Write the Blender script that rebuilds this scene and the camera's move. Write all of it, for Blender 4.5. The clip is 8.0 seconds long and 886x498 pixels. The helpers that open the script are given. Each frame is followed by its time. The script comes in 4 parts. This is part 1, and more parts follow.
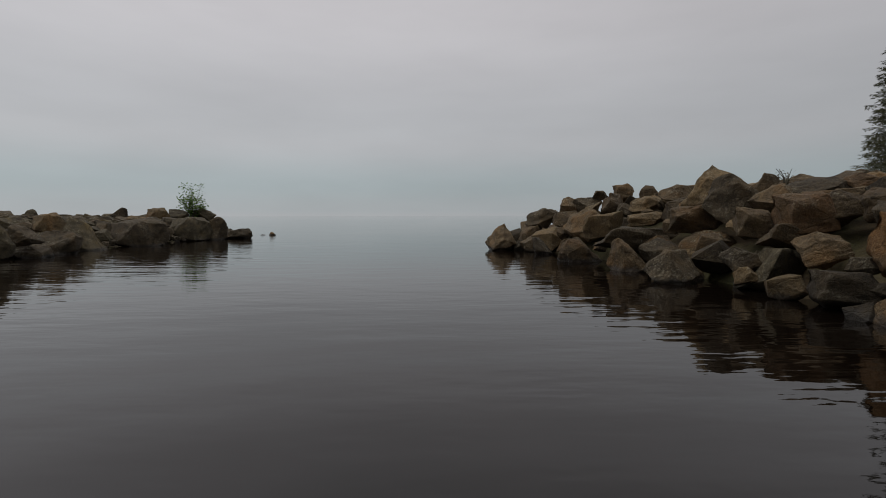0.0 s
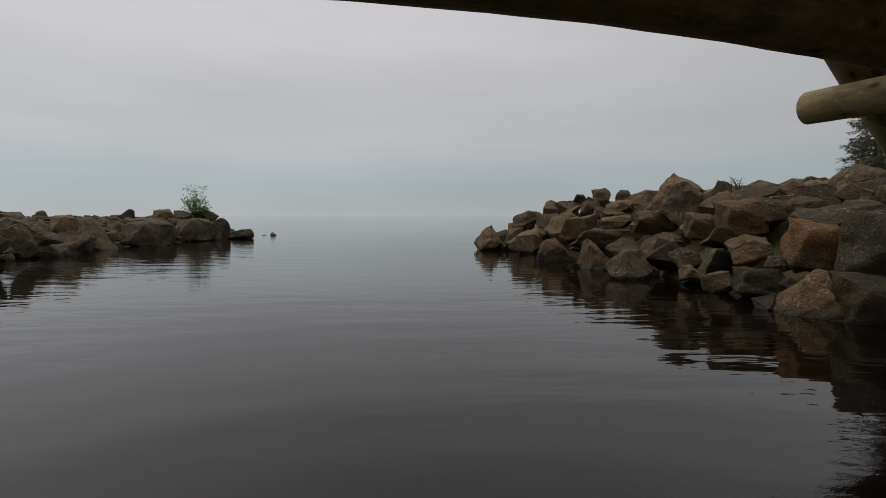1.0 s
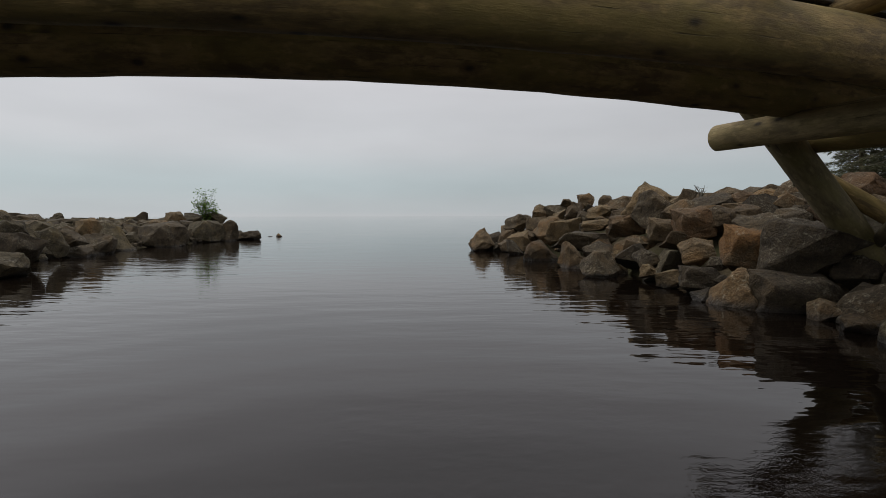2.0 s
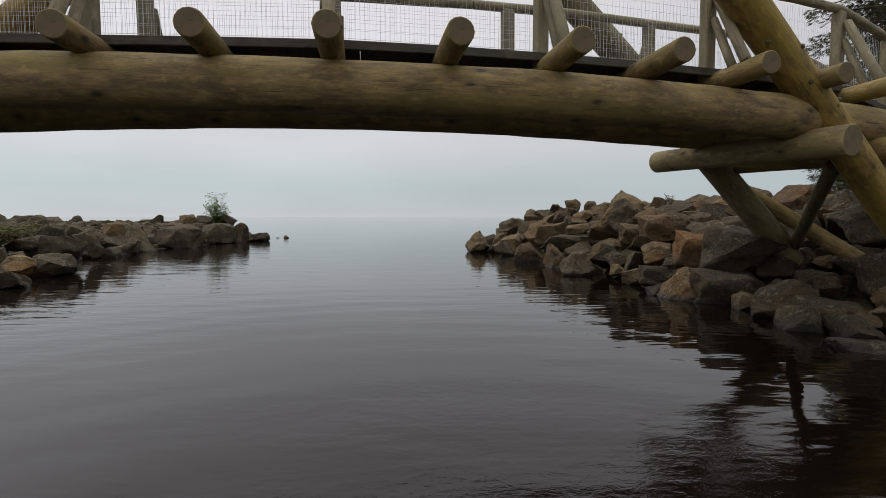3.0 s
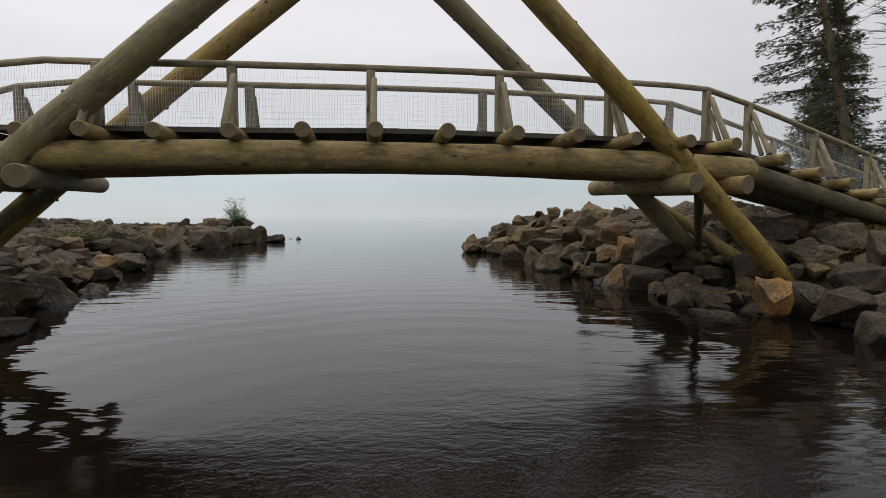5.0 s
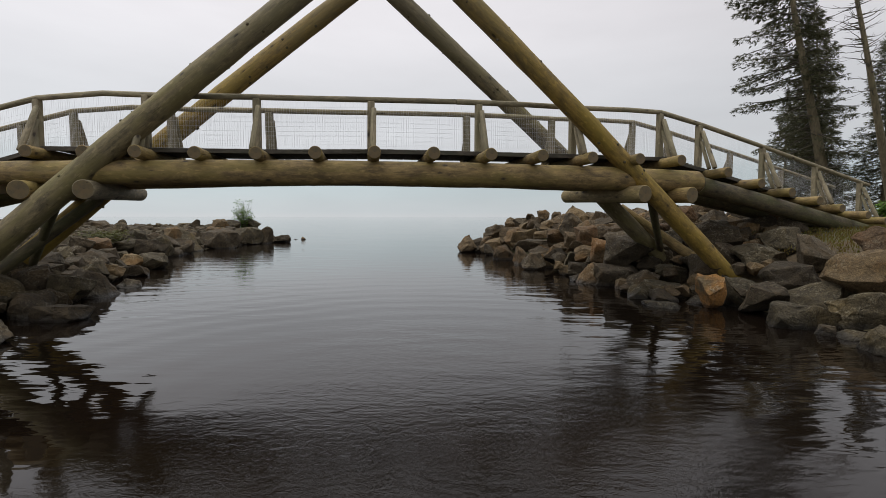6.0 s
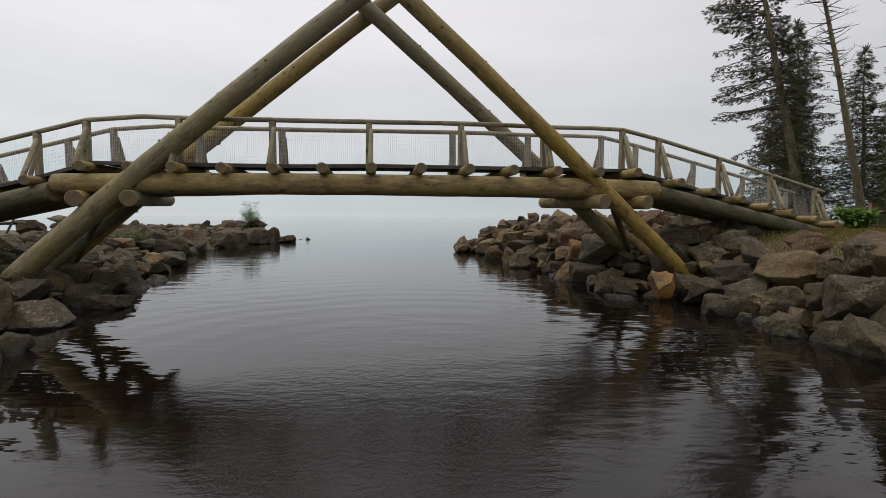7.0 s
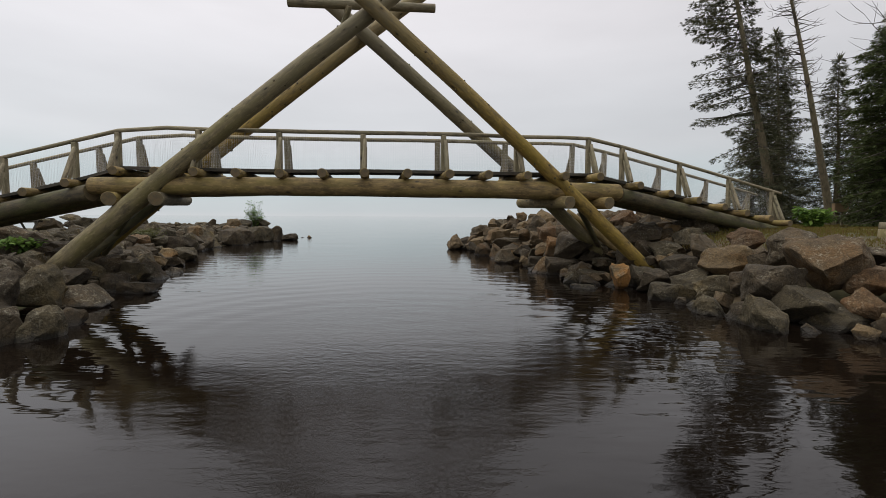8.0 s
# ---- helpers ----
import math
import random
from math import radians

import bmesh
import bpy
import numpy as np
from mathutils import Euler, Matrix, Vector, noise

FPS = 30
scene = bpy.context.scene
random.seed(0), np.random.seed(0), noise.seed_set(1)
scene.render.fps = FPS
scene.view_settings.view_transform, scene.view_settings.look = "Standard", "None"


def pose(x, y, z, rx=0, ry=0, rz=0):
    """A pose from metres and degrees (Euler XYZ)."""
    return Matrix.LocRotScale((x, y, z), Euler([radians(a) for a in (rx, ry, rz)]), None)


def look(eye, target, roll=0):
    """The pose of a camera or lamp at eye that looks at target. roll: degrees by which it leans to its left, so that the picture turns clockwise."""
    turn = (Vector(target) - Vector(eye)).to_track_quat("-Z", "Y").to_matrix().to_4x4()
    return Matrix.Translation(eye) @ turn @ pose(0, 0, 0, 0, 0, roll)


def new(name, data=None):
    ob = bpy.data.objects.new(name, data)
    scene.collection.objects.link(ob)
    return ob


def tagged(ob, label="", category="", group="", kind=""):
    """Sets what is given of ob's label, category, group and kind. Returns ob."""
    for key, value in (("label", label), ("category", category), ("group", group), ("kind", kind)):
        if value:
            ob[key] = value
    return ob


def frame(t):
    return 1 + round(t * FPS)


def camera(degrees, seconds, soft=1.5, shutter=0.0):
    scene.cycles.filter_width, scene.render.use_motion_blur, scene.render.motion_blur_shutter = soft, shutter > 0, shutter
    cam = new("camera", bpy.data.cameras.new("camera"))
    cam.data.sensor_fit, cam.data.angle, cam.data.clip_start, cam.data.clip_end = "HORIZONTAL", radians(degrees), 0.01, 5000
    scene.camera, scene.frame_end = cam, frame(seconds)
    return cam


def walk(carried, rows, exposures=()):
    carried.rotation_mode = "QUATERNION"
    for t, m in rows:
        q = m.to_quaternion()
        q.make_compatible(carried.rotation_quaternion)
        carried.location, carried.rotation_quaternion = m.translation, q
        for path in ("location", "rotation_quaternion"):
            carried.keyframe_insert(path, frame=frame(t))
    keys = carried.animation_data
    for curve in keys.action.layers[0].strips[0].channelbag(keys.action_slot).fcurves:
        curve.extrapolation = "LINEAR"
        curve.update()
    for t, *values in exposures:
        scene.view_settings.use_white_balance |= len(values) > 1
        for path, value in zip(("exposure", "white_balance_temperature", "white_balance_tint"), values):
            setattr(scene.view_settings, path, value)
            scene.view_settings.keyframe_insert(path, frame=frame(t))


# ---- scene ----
cam = camera(86.0, 8.0, soft=0.85)
# seconds, place in metres, then pitch, lean and turn in degrees
ROWS = [
    (0.0, 0.000, 0.000, 1.306, -4.00, 0.14, -0.00),
    (0.5, 0.200, -0.593, 1.346, -4.01, 0.12, -0.04),
    (1.0, 0.372, -1.189, 1.388, -4.01, 0.11, 0.00),
    (1.5, 0.526, -1.827, 1.441, -4.00, 0.10, 0.15),
    (3.0, 0.819, -4.192, 1.646, -3.88, 0.09, 0.54),
    (3.5, 0.849, -5.017, 1.730, -3.88, 0.07, 0.54),
    (4.0, 0.859, -5.840, 1.805, -3.88, 0.04, 0.51),
    (4.5, 0.866, -6.666, 1.856, -3.89, 0.04, 0.53),
    (6.0, 1.248, -9.171, 2.028, -3.89, -0.03, 0.86),
    (6.5, 1.457, -10.016, 2.097, -3.89, -0.10, 1.06),
    (7.0, 1.668, -10.886, 2.139, -3.88, -0.16, 1.24),
    (7.5, 1.920, -11.755, 2.140, -3.88, -0.22, 1.38),
    (8.0, 2.184, -12.626, 2.106, -3.91, -0.27, 1.39),
]
walk(cam, [(t, pose(x, y, z, 90 + pitch, lean, turn)) for t, x, y, z, pitch, lean, turn in ROWS],
     exposures=[(0.0, -0.14), (1.0, 0.0), (1.5, 0.11), (3.0, 0.38), (4.5, 0.5), (8.0, 0.48)])

# ---- world: an overcast sky, brighter overhead, bluish above the horizon ----
SUN_HEIGHT, SUN_TURN = radians(66), radians(300)
world = bpy.data.worlds.new("overcast_sky")
scene.world = world
world.use_nodes = True
wn, wl = world.node_tree.nodes, world.node_tree.links
wn.clear()
w_out = wn.new("ShaderNodeOutputWorld")
w_bg = wn.new("ShaderNodeBackground")
w_sky = wn.new("ShaderNodeTexSky")
w_sky.sky_type = "NISHITA"
w_sky.sun_disc = False
w_sky.sun_elevation, w_sky.sun_rotation = SUN_HEIGHT, SUN_TURN
w_sky.dust_density = 3.0
w_dim = wn.new("ShaderNodeVectorMath")
w_dim.operation = "SCALE"
w_dim.inputs["Scale"].default_value = 0.08
w_co = wn.new("ShaderNodeTexCoord")
w_sep = wn.new("ShaderNodeSeparateXYZ")
w_ramp = wn.new("ShaderNodeValToRGB")
w_ramp.color_ramp.interpolation = "EASE"
for place, colour in ((0.0, (0.445, 0.463, 0.478)), (0.012, (0.425, 0.456, 0.473)), (0.06, (0.395, 0.448, 0.468)), (0.15, (0.495, 0.503, 0.52)), (0.42, (0.625, 0.605, 0.622)), (1.0, (2.3, 2.25, 2.27))):
    stop = w_ramp.color_ramp.elements.new(place)
    stop.color = (*colour, 1)
w_ramp.color_ramp.elements.remove(w_ramp.color_ramp.elements[0])
w_ramp.color_ramp.elements.remove(w_ramp.color_ramp.elements[-1])
w_map = wn.new("ShaderNodeMapping")
w_map.inputs["Scale"].default_value = (1.2, 1.2, 5.0)
w_cloud = wn.new("ShaderNodeTexNoise")
w_cloud.inputs["Scale"].default_value, w_cloud.inputs["Detail"].default_value = 1.7, 5.0
w_shade = wn.new("ShaderNodeMapRange")
w_shade.inputs["From Min"].default_value, w_shade.inputs["From Max"].default_value = 0.3, 0.7
w_shade.inputs["To Min"].default_value, w_shade.inputs["To Max"].default_value = 0.93, 1.06
# the cloud is a little thinner towards one side
w_side = wn.new("ShaderNodeMapRange")
w_side.inputs["From Min"].default_value, w_side.inputs["From Max"].default_value = -1.0, 1.0
w_side.inputs["To Min"].default_value, w_side.inputs["To Max"].default_value = 1.13, 0.85
w_both = wn.new("ShaderNodeMath")
w_both.operation = "MULTIPLY"
w_mul = wn.new("ShaderNodeVectorMath")
w_mul.operation = "SCALE"
w_mix = wn.new("ShaderNodeMix")
w_mix.data_type = "RGBA"
w_mix.inputs["Factor"].default_value = 0.93
for a, b in ((w_co.outputs["Generated"], w_sep.inputs[0]), (w_sep.outputs["Z"], w_ramp.inputs["Fac"]), (w_co.outputs["Generated"], w_map.inputs["Vector"]),
             (w_sep.outputs["X"], w_side.inputs["Value"]), (w_shade.outputs["Result"], w_both.inputs[0]), (w_side.outputs["Result"], w_both.inputs[1]), (w_map.outputs[0], w_cloud.inputs["Vector"]), (w_cloud.outputs["Fac"], w_shade.inputs["Value"]), (w_ramp.outputs["Color"], w_mul.inputs[0]),
             (w_both.outputs[0], w_mul.inputs["Scale"]), (w_sky.outputs["Color"], w_dim.inputs[0]), (w_dim.outputs[0], w_mix.inputs["A"]),
             (w_mul.outputs[0], w_mix.inputs["B"]), (w_mix.outputs["Result"], w_bg.inputs["Color"]), (w_bg.outputs[0], w_out.inputs["Surface"])):
    wl.new(a, b)
w_bg.inputs["Strength"].default_value = 1.0
sun = new("sun", bpy.data.lights.new("sun", "SUN"))
sun.data.energy, sun.data.angle, sun.data.color = 0.75, radians(40), (1.0, 0.96, 0.9)
sun.matrix_world = look((0, 0, 0), (-math.sin(SUN_TURN) * math.cos(SUN_HEIGHT), -math.cos(SUN_TURN) * math.cos(SUN_HEIGHT), -math.sin(SUN_HEIGHT)))


# ---- materials ----
class Kit:
    """Shortcuts for one node material."""

    def __init__(self, name):
        self.m = bpy.data.materials.new(name)
        self.m.use_nodes = True
        self.n, self.l = self.m.node_tree.nodes, self.m.node_tree.links
        self.p = self.n["Principled BSDF"]

    def add(self, kind, links=(), operation="", data_type="", blend_type=""):
        node = self.n.new(kind)
        if operation:
            node.operation = operation
        if data_type:
            node.data_type = data_type
        if blend_type:
            node.blend_type = blend_type
        for socket, value in dict(links).items():
            self.put(node.inputs[socket], value)
        return node

    def put(self, socket, value):
        if isinstance(value, bpy.types.NodeSocket):
            self.l.new(value, socket)
        else:
            socket.default_value = value

    def noise(self, vector, scale, detail=4.0, rough=0.55):
        return self.add("ShaderNodeTexNoise", {"Vector": vector, "Scale": scale, "Detail": detail, "Roughness": rough}).outputs["Fac"]

    def span(self, value, a, b, c=0.0, d=1.0):
        return self.add("ShaderNodeMapRange", {"Value": value, "From Min": a, "From Max": b, "To Min": c, "To Max": d}).outputs["Result"]

    def mix(self, factor, a, b, blend="MIX"):
        node = self.add("ShaderNodeMix", data_type="RGBA", blend_type=blend)
        self.put(node.inputs["Factor"], factor)
        for slot, value in (("A", a), ("B", b)):
            self.put(node.inputs[slot], (*value, 1) if isinstance(value, tuple) else value)
        return node.outputs["Result"]

    def math(self, kind, a, b=0.0):
        return self.add("ShaderNodeMath", {0: a, 1: b}, operation=kind).outputs[0]

    def scaled(self, vector, s):
        return self.add("ShaderNodeMapping", {"Vector": vector, "Scale": s}).outputs[0]

    def finish(self, colour, rough, bump=None, strength=0.3, depth=0.02, normal=None):
        self.put(self.p.inputs["Base Color"], (*colour, 1) if isinstance(colour, tuple) else colour)
        self.put(self.p.inputs["Roughness"], rough)
        if bump is not None:
            node = self.add("ShaderNodeBump", {"Height": bump, "Strength": strength, "Distance": depth})
            if normal is not None:
                self.put(node.inputs["Normal"], normal)
            self.l.new(node.outputs[0], self.p.inputs["Normal"])
        return self.m


def wood_material(name, light, dark, moss, rough=0.75, bleach=0.0):
    """Peeled, weathered timber: grain along the log, blotches, knots, checks and a greenish cast in patches."""
    k = Kit(name)
    uv = k.add("ShaderNodeUVMap").outputs[0]
    chance = k.add("ShaderNodeObjectInfo").outputs["Random"]
    shift = k.add("ShaderNodeCombineXYZ", {"X": k.math("MULTIPLY", chance, 37.0), "Y": k.math("MULTIPLY", chance, 11.0)}).outputs[0]
    at = k.add("ShaderNodeVectorMath", {0: uv, 1: shift}, operation="ADD").outputs[0]
    grain = k.noise(k.scaled(at, (2.6, 11.0, 1.0)), 1.0, 6.0, 0.72)
    blotch = k.noise(k.scaled(at, (2.1, 5.0, 1.0)), 1.0, 6.0, 0.72)
    broad = k.noise(k.scaled(at, (0.7, 1.8, 1.0)), 1.0, 3.0)
    fine = k.noise(k.scaled(at, (14.0, 120.0, 1.0)), 1.0, 3.0)
    knots = k.add("ShaderNodeTexVoronoi", {"Vector": k.scaled(at, (1.9, 3.3, 1.0)), "Scale": 1.0, "Randomness": 1.0}).outputs["Distance"]
    knot = k.span(knots, 0.06, 0.13, 1.0, 0.0)
    halo = k.span(knots, 0.10, 0.26, 1.0, 0.0)
    check = k.span(k.noise(k.scaled(at, (1.1, 30.0, 1.0)), 1.0, 4.0), 0.64, 0.70)
    colour = k.mix(k.span(grain, 0.36, 0.64), dark, light)
    colour = k.mix(k.math("MULTIPLY", k.span(blotch, 0.48, 0.60), 0.75), colour, tuple(c * 0.62 for c in dark))
    colour = k.mix(k.math("MULTIPLY", k.span(broad, 0.44, 0.60), 0.65), colour, moss)
    colour = k.mix(k.math("MULTIPLY", k.span(k.noise(k.scaled(at, (5.0, 9.0, 1.0)), 1.0, 3.0), 0.58, 0.7), 0.5), colour, tuple(min(0.5, c * 1.35) for c in light))
    if bleach:
        # the sun-bleached, grey upper length of a standing pole
        run = k.add("ShaderNodeSeparateXYZ", {0: uv}).outputs["X"]
        colour = k.mix(k.span(k.math("ADD", run, k.math("MULTIPLY", k.math("ADD", broad, blotch), 3.0)), 10.0, 16.0, 0.0, bleach), colour, k.mix(grain, (0.17, 0.145, 0.098), (0.31, 0.27, 0.185)))
    colour = k.mix(k.math("MULTIPLY", halo, 0.55), colour, tuple(c * 0.6 for c in dark))
    colour = k.mix(k.math("MULTIPLY", k.math("MAXIMUM", knot, k.math("MULTIPLY", check, 0.7)), 0.85), colour, (0.022, 0.015, 0.009))
    value = k.span(chance, 0.0, 1.0, 0.85, 1.12)
    colour = k.add("ShaderNodeVectorMath", {0: colour, "Scale": value}, operation="SCALE").outputs[0]
    height = k.math("SUBTRACT", k.math("ADD", grain, k.math("MULTIPLY", fine, 0.3)), k.math("MULTIPLY", check, 0.8))
    return k.finish(colour, rough, height, 0.6, 0.02)


def end_grain_material():
    k = Kit("end_grain")
    uv = k.add("ShaderNodeUVMap").outputs[0]
    away = k.add("ShaderNodeVectorMath", {0: uv}, operation="LENGTH").outputs["Value"]
    wob = k.noise(uv, 9.0, 3.0)
    rings = k.math("SINE", k.math("MULTIPLY", k.math("ADD", away, k.math("MULTIPLY", wob, 0.05)), 620.0))
    crack = k.span(k.noise(k.scaled(uv, (3.0, 14.0, 1.0)), 2.0, 3.0), 0.62, 0.68)
    colour = k.mix(k.span(rings, -1.0, 1.0), (0.125, 0.1, 0.046), (0.155, 0.122, 0.056))
    colour = k.mix(k.span(away, 0.03, 0.16, 0.0, 0.45), (0.13, 0.09, 0.045), colour)
    colour = k.mix(k.span(k.noise(uv, 7.0, 4.0), 0.45, 0.65), colour, (0.095, 0.075, 0.042))
    colour = k.mix(k.math("MULTIPLY", crack, 0.8), colour, (0.03, 0.022, 0.015))
    return k.finish(colour, 0.85, k.noise(uv, 60.0, 3.0), 0.3, 0.006)


def rock_material(name, base, second, stain, stain_from):
    """Weathered quarry stone: mottled and speckled, veined, lichen on top, rusty faces, a wet foot at the waterline."""
    k = Kit(name)
    chance = k.add("ShaderNodeObjectInfo").outputs["Random"]
    geo = k.add("ShaderNodeNewGeometry")
    luck = k.math("FRACT", k.math("ADD", k.math("MULTIPLY", chance, 7.31), geo.outputs["Random Per Island"]))
    where = geo.outputs["Position"]
    drift = k.add("ShaderNodeVectorMath", {0: where, 1: k.add("ShaderNodeCombineXYZ", {"X": k.math("MULTIPLY", luck, 31.0), "Y": k.math("MULTIPLY", luck, 17.0)}).outputs[0]}, operation="ADD").outputs[0]
    broad = k.noise(drift, 1.1, 4.0, 0.6)
    mid = k.noise(drift, 4.2, 6.0, 0.68)
    fine = k.noise(drift, 26.0, 5.0, 0.75)
    grain = k.noise(drift, 95.0, 2.0, 0.6)
    colour = k.mix(k.span(mid, 0.38, 0.62), second, base)
    colour = k.mix(k.math("MULTIPLY", k.span(broad, stain_from, stain_from + 0.12), 0.85), colour, stain)
    bent = k.add("ShaderNodeVectorMath", {0: drift, 1: k.add("ShaderNodeTexNoise", {"Vector": drift, "Scale": 1.7, "Detail": 3.0}).outputs["Color"]}, operation="ADD").outputs[0]
    vein = k.add("ShaderNodeTexVoronoi", {"Vector": bent, "Scale": 1.9})
    vein.feature = "DISTANCE_TO_EDGE"
    crack = k.span(vein.outputs["Distance"], 0.0, 0.028, 1.0, 0.0)
    colour = k.mix(k.math("MULTIPLY", crack, k.span(k.noise(drift, 2.3, 2.0), 0.48, 0.62, 0.0, 0.5)), colour, tuple(c * 0.3 for c in second))
    up = k.add("ShaderNodeSeparateXYZ", {0: geo.outputs["Normal"]}).outputs["Z"]
    lichen = k.math("MULTIPLY", k.span(k.noise(drift, 13.0, 4.0, 0.75), 0.52, 0.64), k.span(k.noise(drift, 1.9, 2.0), 0.44, 0.6))
    lichen = k.math("MULTIPLY", lichen, k.span(up, -0.2, 0.7, 0.25, 1.0))
    colour = k.mix(k.math("MULTIPLY", lichen, 0.6), colour, (0.34, 0.315, 0.235))
    colour = k.mix(k.span(fine, 0.3, 0.62, 0.75, 0.0), colour, tuple(c * 0.3 for c in second))
    colour = k.mix(k.span(grain, 0.56, 0.72, 0.0, 0.5), colour, tuple(min(0.45, c * 2.1) for c in base))
    # paler worn arrises
    worn = k.math("MULTIPLY", k.span(geo.outputs["Pointiness"], 0.53, 0.62), k.span(mid, 0.4, 0.6))
    colour = k.mix(k.math("MULTIPLY", worn, 0.45), colour, tuple(min(0.4, c * 1.9) for c in base))
    value = k.span(luck, 0.0, 1.0, 0.62, 1.3)
    colour = k.add("ShaderNodeVectorMath", {0: colour, "Scale": value}, operation="SCALE").outputs[0]
    z = k.add("ShaderNodeSeparateXYZ", {0: where}).outputs["Z"]
    wet = k.span(k.math("ADD", z, k.math("MULTIPLY", mid, 0.2)), 0.14, 0.24, 1.0, 0.0)
    colour = k.mix(k.math("MULTIPLY", wet, 0.7), colour, (0.010, 0.009, 0.008))
    rough = k.span(wet, 0.0, 1.0, 0.88, 0.4)
    height = k.math("SUBTRACT", k.math("ADD", k.math("ADD", mid, k.math("MULTIPLY", fine, 0.35)), k.math("MULTIPLY", grain, 0.06)), k.math("MULTIPLY", crack, 0.12))
    k.p.inputs["Specular IOR Level"].default_value = 0.35
    return k.finish(colour, rough, height, 1.0, 0.10)


def leaf_material(name, light, dark, scale=9.0):
    k = Kit(name)
    luck = k.add("ShaderNodeNewGeometry").outputs["Random Per Island"]
    where = k.add("ShaderNodeNewGeometry").outputs["Position"]
    colour = k.mix(luck, dark, light)
    colour = k.mix(k.math("MULTIPLY", k.noise(where, scale, 2.0), 0.5), colour, tuple(c * 0.5 for c in dark))
    k.p.inputs["Specular IOR Level"].default_value = 0.25
    k.finish(colour, 0.7)
    # thin leaves let some light through
    glow = k.add("ShaderNodeBsdfTranslucent", {"Color": colour})
    blend = k.add("ShaderNodeMixShader", {0: 0.35})
    k.l.new(k.p.outputs[0], blend.inputs[1])
    k.l.new(glow.outputs[0], blend.inputs[2])
    k.l.new(blend.outputs[0], k.n["Material Output"].inputs["Surface"])
    return k.m


def bark_material(name, light, dark):
    k = Kit(name)
    where = k.add("ShaderNodeNewGeometry").outputs["Position"]
    a = k.noise(k.scaled(where, (9.0, 9.0, 2.2)), 1.6, 5.0, 0.65)
    b = k.noise(where, 0.9, 2.0)
    colour = k.mix(k.span(a, 0.32, 0.68), dark, light)
    colour = k.mix(k.math("MULTIPLY", k.span(b, 0.45, 0.7), 0.5), colour, (0.20, 0.185, 0.10))
    return k.finish(colour, 0.9, a, 0.7, 0.03)


def water_material():
    """Brown, peat-stained water: nearly black from above, a mirror at a low angle."""
    k = Kit("stained_water")
    where = k.add("ShaderNodeNewGeometry").outputs["Position"]
    warp = k.noise(k.scaled(where, (0.25, 0.25, 1.0)), 1.0, 2.0)
    long = k.noise(k.scaled(where, (0.55, 1.9, 1.0)), 1.0, 3.0, 0.5)
    short = k.noise(k.scaled(where, (1.8, 4.6, 1.0)), 1.0, 2.0, 0.5)
    tiny = k.noise(k.scaled(where, (9.0, 22.0, 1.0)), 1.0, 2.0, 0.5)
    calm = k.span(k.noise(k.scaled(where, (0.12, 0.2, 1.0)), 1.0, 2.0), 0.35, 0.65, 0.5, 1.05)
    # rings that the aircraft's downwash sends out over the channel
    off = k.add("ShaderNodeVectorMath", {0: where, 1: (-1.0, 4.5, 0.0)}, operation="ADD").outputs[0]
    away = k.add("ShaderNodeVectorMath", {0: off}, operation="LENGTH").outputs["Value"]
    ring = k.math("SINE", k.math("ADD", k.math("MULTIPLY", away, 7.0), k.math("MULTIPLY", warp, 9.0)))
    ring = k.math("MULTIPLY", ring, k.math("MULTIPLY", k.span(away, 2.0, 4.0), k.span(away, 3.0, 14.0, 0.21, 0.0)))
    height = k.math("ADD", k.math("ADD", k.math("MULTIPLY", long, 1.7), k.math("MULTIPLY", short, 0.62)), k.math("MULTIPLY", tiny, 0.035))
    # the middle of the channel lies calmer than the water along the stones
    aside = k.math("ABSOLUTE", k.math("ADD", k.add("ShaderNodeSeparateXYZ", {0: where}).outputs["X"], 1.0))
    calm = k.math("MULTIPLY", calm, k.span(k.math("ADD", aside, k.math("MULTIPLY", warp, 3.0)), 2.5, 7.5, 0.5, 1.15))
    height = k.math("ADD", k.math("MULTIPLY", height, calm), ring)
    # a patch of fine chop in mid-channel, where the air is blown down on the water
    spot = k.add("ShaderNodeSeparateXYZ", {0: where})
    dx = k.math("MULTIPLY", k.math("SUBTRACT", spot.outputs["X"], 1.3), 0.33)
    dy = k.math("MULTIPLY", k.math("ADD", spot.outputs["Y"], 4.6), 0.17)
    gust = k.math("SQRT", k.math("ADD", k.math("MULTIPLY", dx, dx), k.math("MULTIPLY", dy, dy)))
    gust = k.span(k.math("ADD", gust, k.math("MULTIPLY", k.noise(where, 0.8, 3.0), 0.6)), 0.7, 1.5, 1.0, 0.0)
    chop = k.noise(k.scaled(where, (7.0, 9.0, 1.0)), 1.0, 4.0, 0.7)
    height = k.math("ADD", height, k.math("MULTIPLY", k.math("MULTIPLY", chop, gust), 0.72))
    murk = k.noise(where, 0.5, 4.0)
    colour = k.mix(k.span(murk, 0.35, 0.65), (0.004, 0.0026, 0.0018), (0.007, 0.0046, 0.0032))
    k.p.inputs["IOR"].default_value = 1.40
    return k.finish(colour, 0.02, height, 0.22, 0.05)


